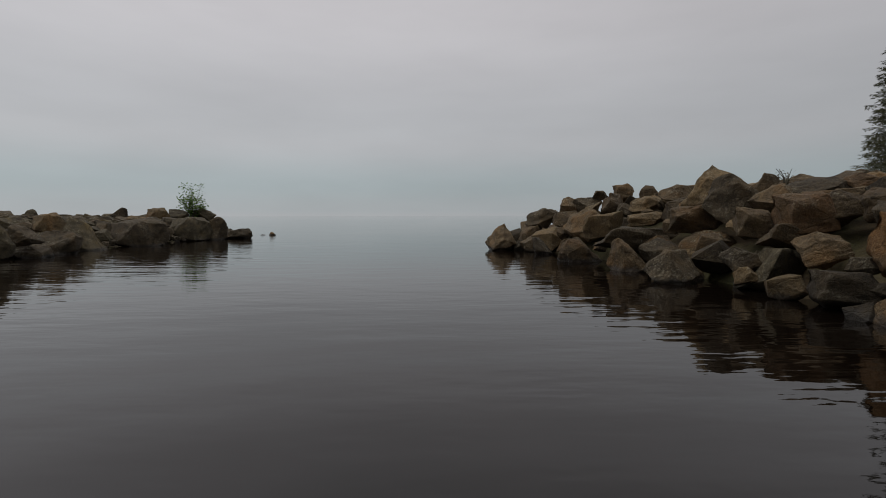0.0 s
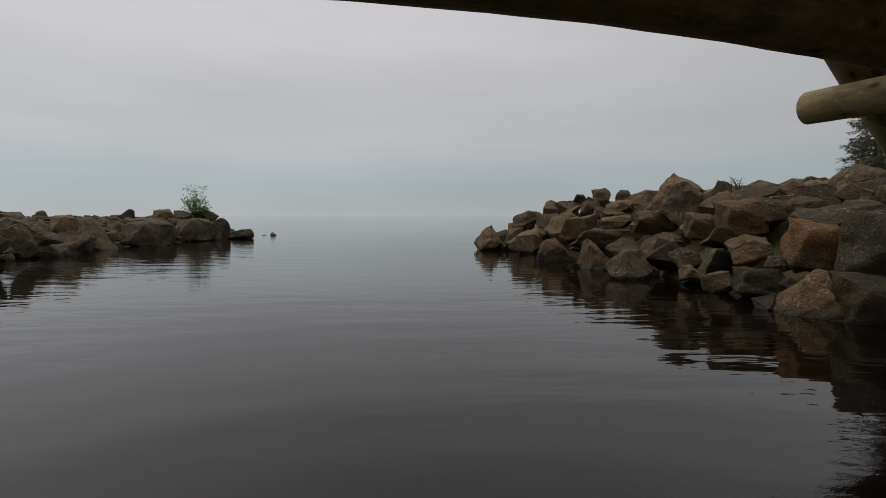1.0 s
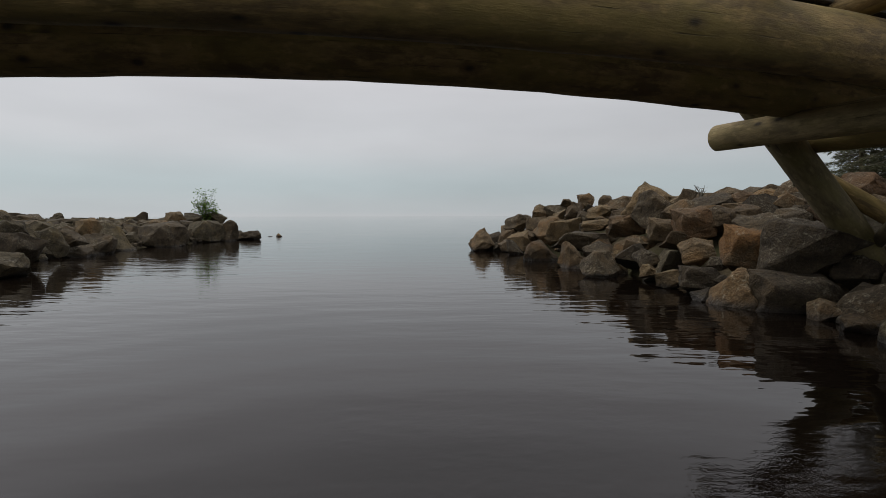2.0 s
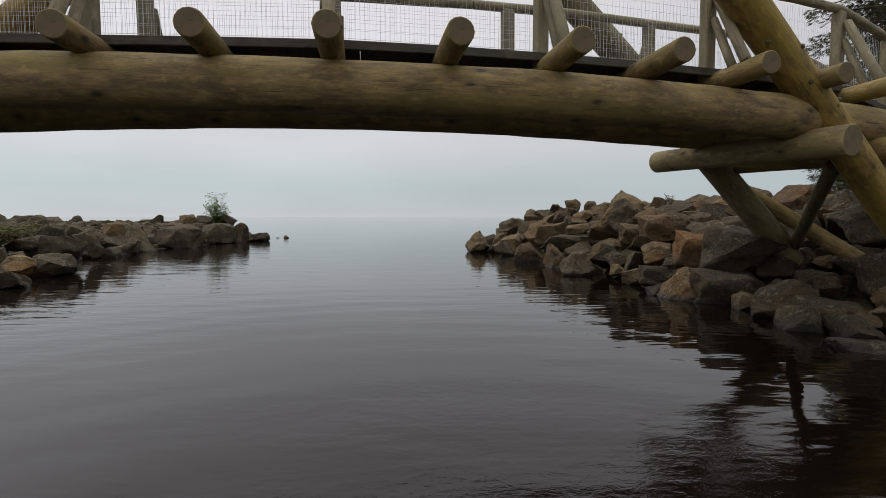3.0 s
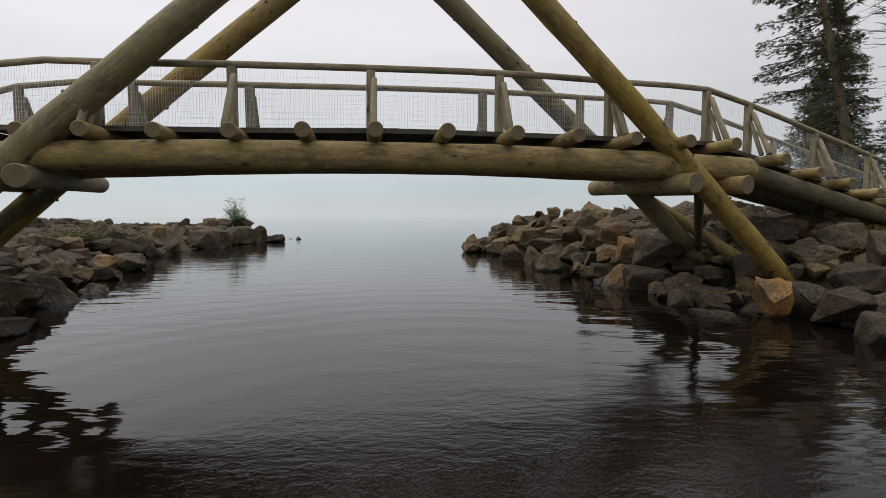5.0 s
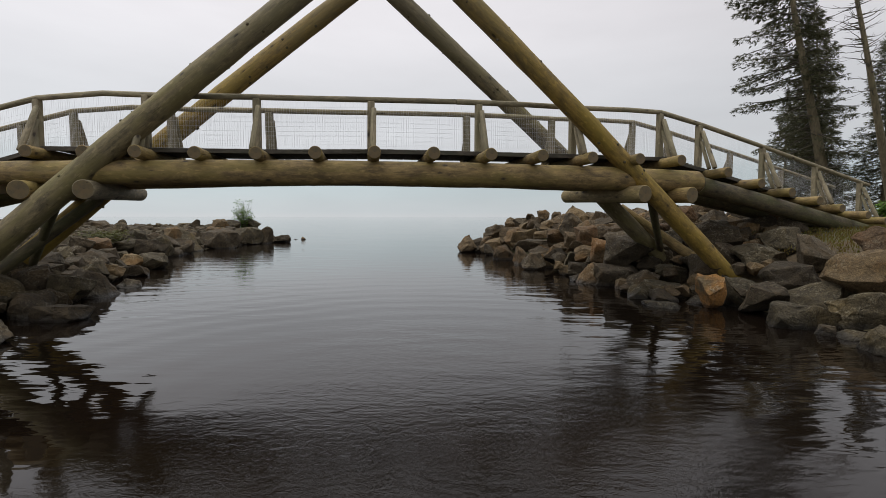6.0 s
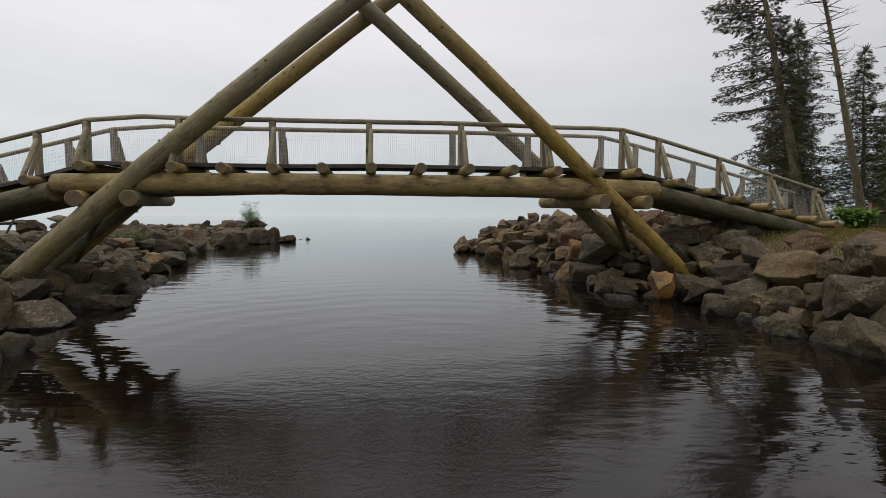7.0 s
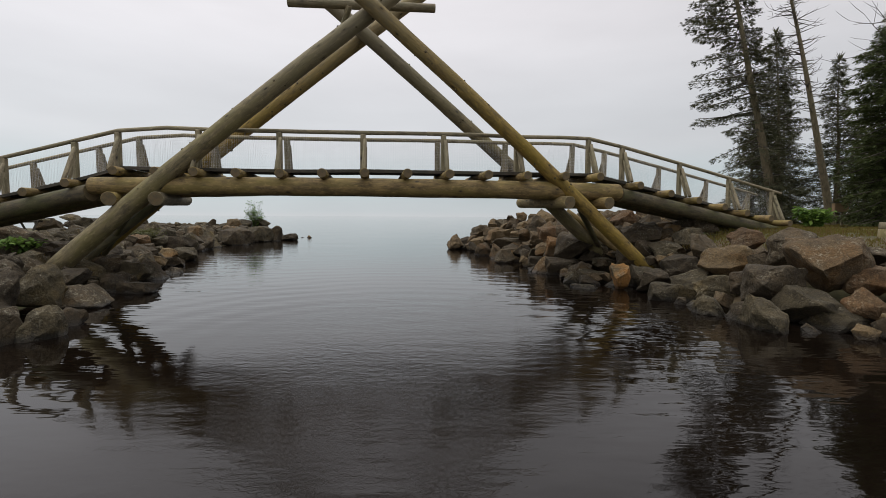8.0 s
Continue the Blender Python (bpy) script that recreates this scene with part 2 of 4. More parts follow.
def ground_material():
    k = Kit("shore_ground")
    where = k.add("ShaderNodeNewGeometry").outputs["Position"]
    a, b = k.noise(where, 0.5, 4.0), k.noise(where, 14.0, 5.0, 0.7)
    colour = k.mix(k.span(a, 0.42, 0.6), (0.115, 0.078, 0.038), (0.085, 0.085, 0.026))
    colour = k.mix(k.span(b, 0.3, 0.7, 0.0, 0.7), colour, (0.03, 0.026, 0.018))
    return k.finish(colour, 0.95, b, 0.8, 0.05)


def plain_material(name, colour, rough, metal=0.0):
    k = Kit(name)
    where = k.add("ShaderNodeNewGeometry").outputs["Position"]
    k.p.inputs["Metallic"].default_value = metal
    grit = k.noise(where, 24.0, 4.0)
    return k.finish(k.mix(grit, tuple(c * 0.7 for c in colour), colour), rough, grit, 0.2, 0.01)


PALE = wood_material("pale_log", (0.37, 0.28, 0.135), (0.20, 0.15, 0.072), (0.25, 0.2, 0.065))
LOG = wood_material("peeled_log", (0.32, 0.222, 0.082), (0.145, 0.097, 0.040), (0.205, 0.158, 0.038))
POLE = wood_material("leg_pole", (0.27, 0.218, 0.112), (0.137, 0.112, 0.064), (0.175, 0.15, 0.05), bleach=0.75)
YELLOW = wood_material("yellow_leg_pole", (0.36, 0.24, 0.05), (0.18, 0.118, 0.032), (0.25, 0.175, 0.02), bleach=0.6)
MOSSY = wood_material("mossy_log", (0.125, 0.098, 0.045), (0.055, 0.043, 0.025), (0.07, 0.072, 0.02))
RAIL = wood_material("grey_rail_wood", (0.335, 0.28, 0.175), (0.20, 0.165, 0.105), (0.19, 0.17, 0.095))
SAWN = wood_material("deck_board_wood", (0.085, 0.07, 0.05), (0.045, 0.037, 0.028), (0.05, 0.05, 0.03))
END = end_grain_material()
WIRE = plain_material("galvanised_wire", (0.78, 0.78, 0.8), 0.5, 0.2)
ROCKS = [rock_material("grey_brown_stone", (0.156, 0.108, 0.056), (0.081, 0.057, 0.032), (0.166, 0.092, 0.034), 0.52),
         rock_material("tan_stone", (0.224, 0.153, 0.074), (0.125, 0.088, 0.047), (0.203, 0.112, 0.039), 0.52),
         rock_material("dark_and_shaded_stone", (0.096, 0.071, 0.041), (0.050, 0.038, 0.023), (0.112, 0.074, 0.034), 0.55),
         rock_material("rusty_stone", (0.156, 0.097, 0.048), (0.094, 0.060, 0.033), (0.161, 0.082, 0.030), 0.46),
         rock_material("orange_stone", (0.15, 0.096, 0.045), (0.088, 0.06, 0.033), (0.25, 0.122, 0.038), 0.42),
         rock_material("grey_olive_stone", (0.104, 0.082, 0.045), (0.049, 0.039, 0.023), (0.130, 0.092, 0.036), 0.54),
         rock_material("ochre_stone", (0.16, 0.112, 0.052), (0.095, 0.066, 0.036), (0.39, 0.18, 0.042), 0.40)]
NEEDLES = leaf_material("spruce_needles", (0.215, 0.205, 0.11), (0.09, 0.10, 0.058))
CEDAR = leaf_material("cedar_sprays", (0.18, 0.215, 0.075), (0.07, 0.09, 0.034))
LEAVES = leaf_material("broad_leaves", (0.20, 0.31, 0.055), (0.09, 0.17, 0.035))
WEEDS = leaf_material("weed_leaves", (0.14, 0.13, 0.045), (0.06, 0.072, 0.022))
BARK = bark_material("spruce_bark", (0.25, 0.205, 0.125), (0.115, 0.095, 0.06))
TWIG = bark_material("dry_twigs", (0.13, 0.11, 0.09), (0.07, 0.06, 0.05))
WATER = water_material()
GRASS = leaf_material("grass_blades", (0.165, 0.17, 0.028), (0.16, 0.10, 0.035), 0.5)
BOX_WOOD = plain_material("brown_board", (0.30, 0.20, 0.11), 0.8)
GROUND = ground_material()


# ---- mesh helpers ----
def part(name, mesh, material, parent=None, label="", m=None):
    ob = new(name, mesh)
    for one in material if isinstance(material, (list, tuple)) else [material]:
        if one.name not in ob.data.materials:
            ob.data.materials.append(one)
    if parent is not None:
        ob.parent = parent
    if m is not None:
        ob.matrix_basis = m
    return tagged(ob, label)


def mesh_of(name, verts, faces, smooth=True):
    me = bpy.data.meshes.new(name)
    me.from_pydata([tuple(v) for v in verts], [], faces)
    me.polygons.foreach_set("use_smooth", [smooth] * len(me.polygons))
    me.update()
    return me


def log_mesh(name, path, r0, r1, sides=18, rough=0.02, seed=0, lip=0.012, step=0.25):
    """A round log along a path: slightly wavy, tapered, with chamfered cut ends. Material 0: side, 1: end grain."""
    rnd = random.Random(seed)
    path = [Vector(p) for p in path]
    dense = []
    for a, b in zip(path, path[1:]):
        n = max(1, round((b - a).length / step))
        dense += [a.lerp(b, i / n) for i in range(n)]
    dense.append(path[-1])
    total = sum((b - a).length for a, b in zip(dense, dense[1:])) or 1.0
    lead = (dense[-1] - dense[0]).normalized()
    side = lead.cross(Vector((0, 0, 1)) if abs(lead.z) < 0.9 else Vector((0, 1, 0))).normalized()
    o = Vector((rnd.uniform(0, 50), rnd.uniform(0, 50), rnd.uniform(0, 50)))
    verts, rings, along, run = [], [], [], 0.0
    stations = []
    for i, p in enumerate(dense):
        if i:
            run += (p - dense[i - 1]).length
        stations.append((p, run))
    first, last = stations[0], stations[-1]
    d0 = (dense[1] - dense[0]).normalized()
    d1 = (dense[-1] - dense[-2]).normalized()
    seq = [(first[0], 0.0, 1 - lip / max(r0, 0.01))] + [(first[0] + d0 * lip, lip, 1.0)] + [(p, s, 1.0) for p, s in stations[1:-1]] + [(last[0] - d1 * lip, total - lip, 1.0), (last[0], total, 1 - lip / max(r1, 0.01))]
    for i, (p, s, k) in enumerate(seq):
        a, b = seq[max(0, i - 1)][0], seq[min(len(seq) - 1, i + 1)][0]
        d = (b - a).normalized()
        x = (side - d * side.dot(d)).normalized()
        y = d.cross(x)
        r = (r0 + (r1 - r0) * s / total) * k
        ring = []
        for j in range(sides):
            an = 2 * math.pi * j / sides
            way = x * math.cos(an) + y * math.sin(an)
            bump = 1 + rough * (noise.noise(o + way * 0.9 + Vector((s * 0.9, 0, 0))) + 0.6 * noise.noise(o + way * 1.8 + Vector((0, s * 2.3, 0))))
            ring.append(len(verts))
            verts.append(p + way * r * bump)
        rings.append(ring)
        along.append(s)
    faces, mats, uvs = [], [], []
    girth = 2 * math.pi * max(r0, r1)
    for i in range(len(rings) - 1):
        for j in range(sides):
            jj = (j + 1) % sides
            faces.append((rings[i][j], rings[i][jj], rings[i + 1][jj], rings[i + 1][j]))
            mats.append(0)
            v0, v1 = girth * j / sides, girth * (j + 1) / sides
            uvs += [(along[i], v0), (along[i], v1), (along[i + 1], v1), (along[i + 1], v0)]
    for ring, rr, turn in ((rings[0], r0, True), (rings[-1], r1, False)):
        order = list(reversed(ring)) if turn else list(ring)
        faces.append(tuple(order))
        mats.append(1)
        for v in order:
            j = v - ring[0]
            uvs.append((rr * math.cos(2 * math.pi * j / sides), rr * math.sin(2 * math.pi * j / sides)))
    me = mesh_of(name, verts, faces)
    me.polygons.foreach_set("material_index", mats)
    layer = me.uv_layers.new(name="UVMap")
    layer.data.foreach_set("uv", [c for uv in uvs for c in uv])
    me.polygons[-1].use_smooth = me.polygons[-2].use_smooth = False
    return me


def board_mesh(name, length, width, thick, bevel=0.006):
    """A sawn board, its length along x, centred."""
    bm = bmesh.new()
    bmesh.ops.create_cube(bm, size=1.0)
    bmesh.ops.scale(bm, vec=(length, width, thick), verts=bm.verts)
    bmesh.ops.bevel(bm, geom=bm.edges[:], offset=bevel, segments=1, affect="EDGES")
    layer = bm.loops.layers.uv.new("UVMap")
    for f in bm.faces:
        for lp in f.loops:
            lp[layer].uv = (lp.vert.co.x, lp.vert.co.y + lp.vert.co.z)
    me = bpy.data.meshes.new(name)
    bm.to_mesh(me)
    bm.free()
    return me


# ---- the shores: two stony banks with a channel between them ----
RIGHT = [(2.5, 19.3), (3.3, 16.8), (4.2, 14.2), (4.75, 11.2), (4.95, 8.6), (5.2, 6.6), (5.3, 5.0), (6.1, 4.3), (5.9, 3.0),
         (6.2, 2.0), (6.2, 0.9), (7.0, 0.3), (7.6, -0.6), (7.6, -1.7), (8.0, -2.6), (8.4, -3.5), (9.4, -4.2), (10.8, -5.0), (13.0, -6.8), (15.5, -10.0), (17.0, -18.0), (18.0, -60.0),
         (140.0, -60.0), (140.0, 60.0), (60.0, 54.0), (34.0, 48.0), (24.0, 30.0), (14.0, 19.0), (10.0, 17.6), (6.0, 19.6), (3.2, 21.0)]
LEFT = [(-13.6, 31.6), (-13.0, 27.8), (-13.2, 25.0), (-13.7, 22.8), (-13.9, 18.7), (-13.9, 16.1), (-13.1, 13.5), (-11.3, 10.4), (-10.4, 8.4), (-9.0, 5.4),
        (-7.9, 3.0), (-7.3, 1.0), (-6.8, -0.8), (-6.1, -2.5), (-5.4, -4.2), (-5.4, -5.2), (-6.2, -8.0), (-8.0, -14.0), (-9.0, -60.0), (-140.0, -60.0), (-140.0, 60.0),
        (-60.0, 46.0), (-34.0, 37.0), (-22.0, 34.5), (-15.5, 34.6)]
def inland(poly, x, y):
    inside, best, n = False, 1e9, len(poly)
    for i in range(n):
        (ax, ay), (bx, by) = poly[i], poly[(i + 1) % n]
        ex, ey = bx - ax, by - ay
        s = min(1.0, max(0.0, ((x - ax) * ex + (y - ay) * ey) / (ex * ex + ey * ey)))
        best = min(best, math.hypot(x - ax - s * ex, y - ay - s * ey))
        if (ay > y) != (by > y) and x < ax + (y - ay) / ey * ex:
            inside = not inside
    return best if inside else -best
def ramp(a, b, t):
    t = min(1.0, max(0.0, (t - a) / (b - a)))
    return t * t * (3 - 2 * t)
def bank(x, y):
    """Height of the shore's ground; below the water it falls away."""
    r, l = inland(RIGHT, x, y), inland(LEFT, x, y)
    if r >= l:
        steep, top = 0.42 + 0.55 * ramp(4.5, 9, y), 1.72 + 0.2 * ramp(5, 9, y) * ramp(14, 11, x)
    else:
        steep, top, r = 0.40, 1.0 + 0.36 * ramp(12, 0, y), l
    if r < 0:
        return max(-1.2, 0.5 * r)
    # a hollow round the foot of one of the bridge's legs
    hollow = 0.4 * math.exp(-((x - 8.0) ** 2 + (y - 2.5) ** 2) / 1.3)
    return max(0.05, top * math.tanh(steep * r / top) - hollow)


def shore_mesh(x0, x1, y0, y1, step):
    xs = [x0 + (x1 - x0) * i / round((x1 - x0) / step) for i in range(round((x1 - x0) / step) + 1)]
    ys = [y0 + (y1 - y0) * i / round((y1 - y0) / step) for i in range(round((y1 - y0) / step) + 1)]
    def sunk(x, y):
        """The soil lies deeper where boulders are piled on it."""
        r, l = inland(RIGHT, x, y), inland(LEFT, x, y)
        edge = r / (3.4 + 3.6 * ramp(2, 8, y)) if r >= l else l / (5.2 + 3 * ramp(8, 18, y))
        return 0.38 * ramp(1.25, 0.85, edge)

    verts = [(x, y, bank(x, y) - 0.06 - sunk(x, y) + 0.07 * noise.noise(Vector((x * 0.9, y * 0.9, 3.0)))) for y in ys for x in xs]
    n = len(xs)
    faces = [(j * n + i, j * n + i + 1, (j + 1) * n + i + 1, (j + 1) * n + i) for j in range(len(ys) - 1) for i in range(n - 1)]
    return mesh_of("ground", verts, faces)


ground = tagged(part("ground", shore_mesh(-60, 70, -40, 56, 1.0), GROUND), "stony grassy shore ground on both sides of the channel", "ground", kind="structure")
bed = tagged(part("lake_bed", mesh_of("lake_bed", [(-4000, -4000, -1.35), (4000, -4000, -1.35), (4000, 4800, -1.35), (-4000, 4800, -1.35)], [(0, 1, 2, 3)]), GROUND), "dark stony bed below the water", "lake bed", kind="structure")
water = tagged(part("water", mesh_of("water", [(-4000, -4000, 0), (4000, -4000, 0), (4000, 4800, 0), (-4000, 4800, 0)], [(0, 1, 2, 3)]), WATER), "calm brown lake water with faint ripples", "water", kind="structure")


# ---- boulders ----
def boulder_mesh(seed, cuts=3, pointed=False):
    """An angular quarry boulder of unit size: the hull of a few random points, edges worn, faces chipped and uneven."""
    rnd = random.Random(seed)
    bm = bmesh.new()
    spots = []
    while len(spots) < 13:
        p = Vector([rnd.uniform(-1, 1) for _ in range(3)])
        if sum(abs(c) ** 2.7 for c in p) < 1.0 and p.length > 0.8 and all((p - q).length > 0.42 for q in spots):
            spots.append(p)
    for p in spots:
        if pointed:
            # broad below, narrowing to a ridge that leans to one side
            k = 1.0 - 0.62 * ramp(-0.5, 1.0, p.z)
            p = Vector((p.x * k + 0.25 * (p.z + 0.3) * (1 if seed % 2 else -1), p.y * k, p.z * 1.1))
        bm.verts.new(p)
    hull = bmesh.ops.convex_hull(bm, input=bm.verts)
    bmesh.ops.delete(bm, geom=[g for g in set(hull["geom_interior"]) | set(hull["geom_unused"]) if isinstance(g, bmesh.types.BMVert)], context="VERTS")
    bmesh.ops.dissolve_limit(bm, angle_limit=radians(14), verts=bm.verts, edges=bm.edges)
    bmesh.ops.bevel(bm, geom=bm.edges[:], offset=0.04, segments=2, profile=0.6, affect="EDGES", clamp_overlap=True)
    bmesh.ops.triangulate(bm, faces=bm.faces)
    limit = 0.11 if cuts > 2 else 0.2
    for _ in range(cuts):
        bmesh.ops.subdivide_edges(bm, edges=[e for e in bm.edges if e.calc_length() > limit], cuts=1)
        bmesh.ops.triangulate(bm, faces=bm.faces)
    bm.normal_update()
    o = Vector((seed * 3.1, seed * 1.7, seed * 0.9))
    for v in bm.verts:
        chip = noise.voronoi(o + v.co * 1.7)[0]
        chips = noise.voronoi(o + v.co * 4.3)[0]
        v.co += v.normal * (0.08 * noise.noise(o + v.co * 1.4) + 0.12 * (0.45 - chip[0]) + 0.05 * (0.45 - chips[0])
                            + 0.04 * noise.noise(o + v.co * 3.2) + 0.03 * noise.noise(o + v.co * 7.5))
    lo = [min(v.co[i] for v in bm.verts) for i in range(3)]
    hi = [max(v.co[i] for v in bm.verts) for i in range(3)]
    for v in bm.verts:
        v.co = Vector([(v.co[i] - (lo[i] + hi[i]) / 2) / (hi[i] - lo[i]) for i in range(3)])
    for f in bm.faces:
        f.smooth = True
    for e in bm.edges:
        if len(e.link_faces) == 2 and e.calc_face_angle() > radians(32):
            e.smooth = False
    me = bpy.data.meshes.new("boulder")
    bm.to_mesh(me)
    bm.free()
    return me


SHAPES = [boulder_mesh(100 + i) for i in range(18)] + [boulder_mesh(200 + i, pointed=True) for i in range(8)]
ROUGH_SHAPES = [boulder_mesh(300 + i, 1) for i in range(8)]
TINTED = {}
# the dark tone also carries painted shade near the bridge's foot and left bank
STONE_WORDS = ["grey-brown angular boulder", "pale tan angular boulder", "dark grey angular boulder", "rusty brown angular boulder", "orange-faced angular boulder", "grey-green angular boulder", "bright ochre-orange angular boulder"]
placed = []


def boulder(x, y, z, wide, high, tone, rnd, where, deep=None, steady=1.0):
    """tone: one of the stone materials; 10 more for a boulder that narrows upwards."""
    shape = 18 + rnd.randrange(8) if tone > 9 else rnd.randrange(18)
    tone %= 10
    if (shape, tone) not in TINTED:
        me = SHAPES[shape].copy()
        me.materials.append(ROCKS[tone])
        TINTED[shape, tone] = me
    deep = deep or 0.5 * (wide + high) * rnd.uniform(0.9, 1.25)
    ob = new("boulder", TINTED[shape, tone])
    ob.matrix_basis = pose(x, y, z, rnd.uniform(-18, 18) * steady, rnd.uniform(-18, 18) * steady, rnd.uniform(-40, 40) * steady) @ Matrix.Diagonal((wide, deep, high, 1))
    placed.append((x, y, 0.5 * wide))
    return tagged(ob, STONE_WORDS[tone] + " " + where, "boulder", "boulders of the banks")


# x, y, z of the middle, width, height, tone
JETTY_A = [(2.35, 18.29, 0.38, 1.13, 1.2, 10), (3.44, 18.52, 0.37, 0.97, 1.17, 0), (3.83, 18.58, 1.15, 1.21, 0.84, 2), (3.35, 16.28, 0.18, 0.72, 0.78, 2), (4.85, 17.79, 1.62, 1.1, 0.78, 0), (3.91, 13.6, 0.23, 1.14, 0.91, 0), (4.53, 15.24, 0.94, 0.94, 1.09, 0), (4.95, 14.83, 0.98, 1.52, 0.88, 1), (4.38, 11.34, 0.27, 0.88, 0.99, 10), (5.23, 12.89, 0.67, 2.3, 0.71, 2), (4.48, 9.3, 0.19, 0.94, 0.86, 2), (5.87, 10.64, 0.35, 1.17, 1.18, 0), (5.94, 11.44, 1.18, 1.11, 0.67, 0), (5.74, 13.38, 1.18, 1.05, 0.4, 1)]
JETTY_B = [(6.11, 14.47, 1.6, 0.86, 0.55, 1), (5.66, 15.8, 1.66, 0.97, 0.73, 0), (5.26, 17.52, 1.67, 1.04, 0.58, 2), (6.32, 16.64, 2.08, 0.7, 0.61, 0), (6.93, 15.88, 2.05, 0.7, 0.49, 0), (6.73, 13.61, 1.82, 1.18, 0.68, 0), (6.79, 11.84, 1.95, 1.09, 1.15, 11), (6.38, 10.37, 1.62, 1.31, 1.15, 12), (6, 9.15, 1.11, 0.78, 0.63, 0), (6.64, 9.45, 1.56, 0.84, 0.67, 0), (6.37, 8.33, 1.29, 1.06, 0.83, 3), (6.78, 8.08, 1.41, 0.83, 0.61, 0), (8.17, 10.32, 1.92, 0.83, 0.39, 2), (7.84, 8.91, 1.87, 0.6, 0.44, 3)]
JETTY_C = [(7.1, 7.65, 1.46, 0.68, 0.55, 0), (6.09, 8.44, 0.92, 1, 0.46, 0), (5.87, 8.45, 0.26, 1.21, 1.02, 5), (5.96, 7.42, 0.73, 0.8, 0.61, 0), (5.33, 8.49, 0.45, 0.51, 0.57, 2), (5.71, 17.27, 2.03, 0.53, 0.33, 0), (6.12, 9.78, 1.07, 0.51, 0.26, 1)]
# foot stones: many get the dark tone to put the ramp's shade into their colour
FOOT_A = [(6.23, 6.28, 0.85, 0.85, 0.86, 4), (6.7, 5.6, 0.89, 1.33, 1.11, 2), (5.55, 5.4, 0.2, 0.8, 0.84, 10), (6.32, 5.04, 0.16, 1.56, 0.85, 2), (6.87, 3.21, -0.05, 1.21, 0.78, 5), (7.59, 4.49, 0.37, 0.9, 0.58, 5), (6.49, 3.8, 0.17, 0.85, 0.79, 2), (6.12, 1.62, -0.16, 0.87, 0.55, 5), (7.21, 2.01, -0.14, 0.89, 0.57, 2), (8.29, 5.15, 0.74, 0.79, 0.79, 2), (7.06, 1.5, 0.35, 0.5, 0.8, 6), (8.12, 1.71, 0.13, 1.21, 1.17, 15), (9.26, 3.22, 0.96, 1.18, 0.75, 5), (9.02, 1.71, 0.61, 1.31, 0.82, 2)]
FOOT_B = [(8.75, 0.73, 0.31, 1.38, 0.79, 15), (7.77, -0.15, -0.03, 1.17, 0.84, 5), (10.1, 3.59, 1.39, 1.03, 0.74, 5), (9.87, 2.13, 1.18, 1.1, 0.81, 2), (9.62, 0.44, 0.89, 1.34, 0.98, 1), (9.1, -0.36, 0.17, 1.59, 1.1, 15), (8.26, -1.13, -0.17, 1.03, 0.55, 5)]
SHORE_A = [(10.59, 1.18, 1.44, 1.09, 0.79, 3), (10.44, -0.9, 1.34, 1.21, 0.95, 2), (10.12, -2.25, 1.13, 1.33, 1.2, 0), (9.36, -2.87, 0.2, 1.5, 0.97, 5), (8.17, -3.53, 0.2, 0.69, 0.88, 15), (9.65, -3.29, 0.13, 1.07, 0.78, 15), (10.04, -3.52, 0.47, 0.85, 0.69, 13), (10.72, -2.66, 0.86, 1.1, 0.65, 3), (11.69, -1.65, 1.23, 0.92, 0.46, 2), (10.28, -3.72, 0.07, 0.63, 0.61, 1), (8.95, -2.2, 0.65, 1.16, 0.91, 2), (9.07, 4.89, 1.42, 1.65, 0.97, 2)]
# left bank: dark tones stand in for the shade over these stones
LEFT_A = [(-6.7, -2.74, 0.57, 1.16, 0.96, 15), (-6.42, -1.99, 0.13, 1.17, 0.77, 2), (-4.96, -4.7, 0.15, 0.84, 0.81, 15), (-5.26, -5.14, 0.17, 0.52, 0.81, 2), (-6.64, -3.76, 0.64, 0.84, 0.81, 2), (-5.14, -3.77, 0.04, 0.48, 0.54, 2), (-24.35, 17.9, 1.38, 1.78, 0.89, 2), (-30.06, 26.72, 1.27, 1.33, 0.67, 2), (-26.48, 24.12, 1.4, 1.78, 0.93, 5), (-14.93, 13.82, 1.27, 0.99, 0.93, 15), (-8.25, 1.5, 0.5, 0.85, 0.75, 2), (-7.5, 1.7, 0.36, 0.75, 0.6, 5), (-7.72, 2.75, 0.26, 0.85, 0.85, 12), (-7.12, 0.28, 0.14, 0.77, 0.73, 2), (-6.36, 0.04, 0.04, 0.83, 0.54, 2)]
LEFT_B = [(-8.02, -0.27, 0.49, 0.74, 0.44, 2), (-14.41, 4.89, 1.4, 1.32, 0.64, 2), (-7.94, 4.27, -0, 0.49, 0.43, 2), (-9.54, 6.76, 0.07, 1.06, 0.63, 2), (-10.8, 8.56, 0.35, 0.9, 0.54, 1), (-10.31, 9.07, 0.2, 1.02, 0.86, 5), (-12.71, 11.12, 0.73, 1.51, 0.59, 5), (-11.41, 10.87, 0.54, 1.08, 0.98, 2), (-12.06, 12.77, 0.68, 0.65, 0.98, 5), (-13.02, 14.7, 0.75, 0.96, 0.71, 12), (-12.57, 8.52, 0.94, 0.64, 0.59, 2), (-12.64, 9.48, 0.88, 1.09, 0.63, 3), (-13.2, 12.38, 0.98, 0.85, 0.85, 5)]
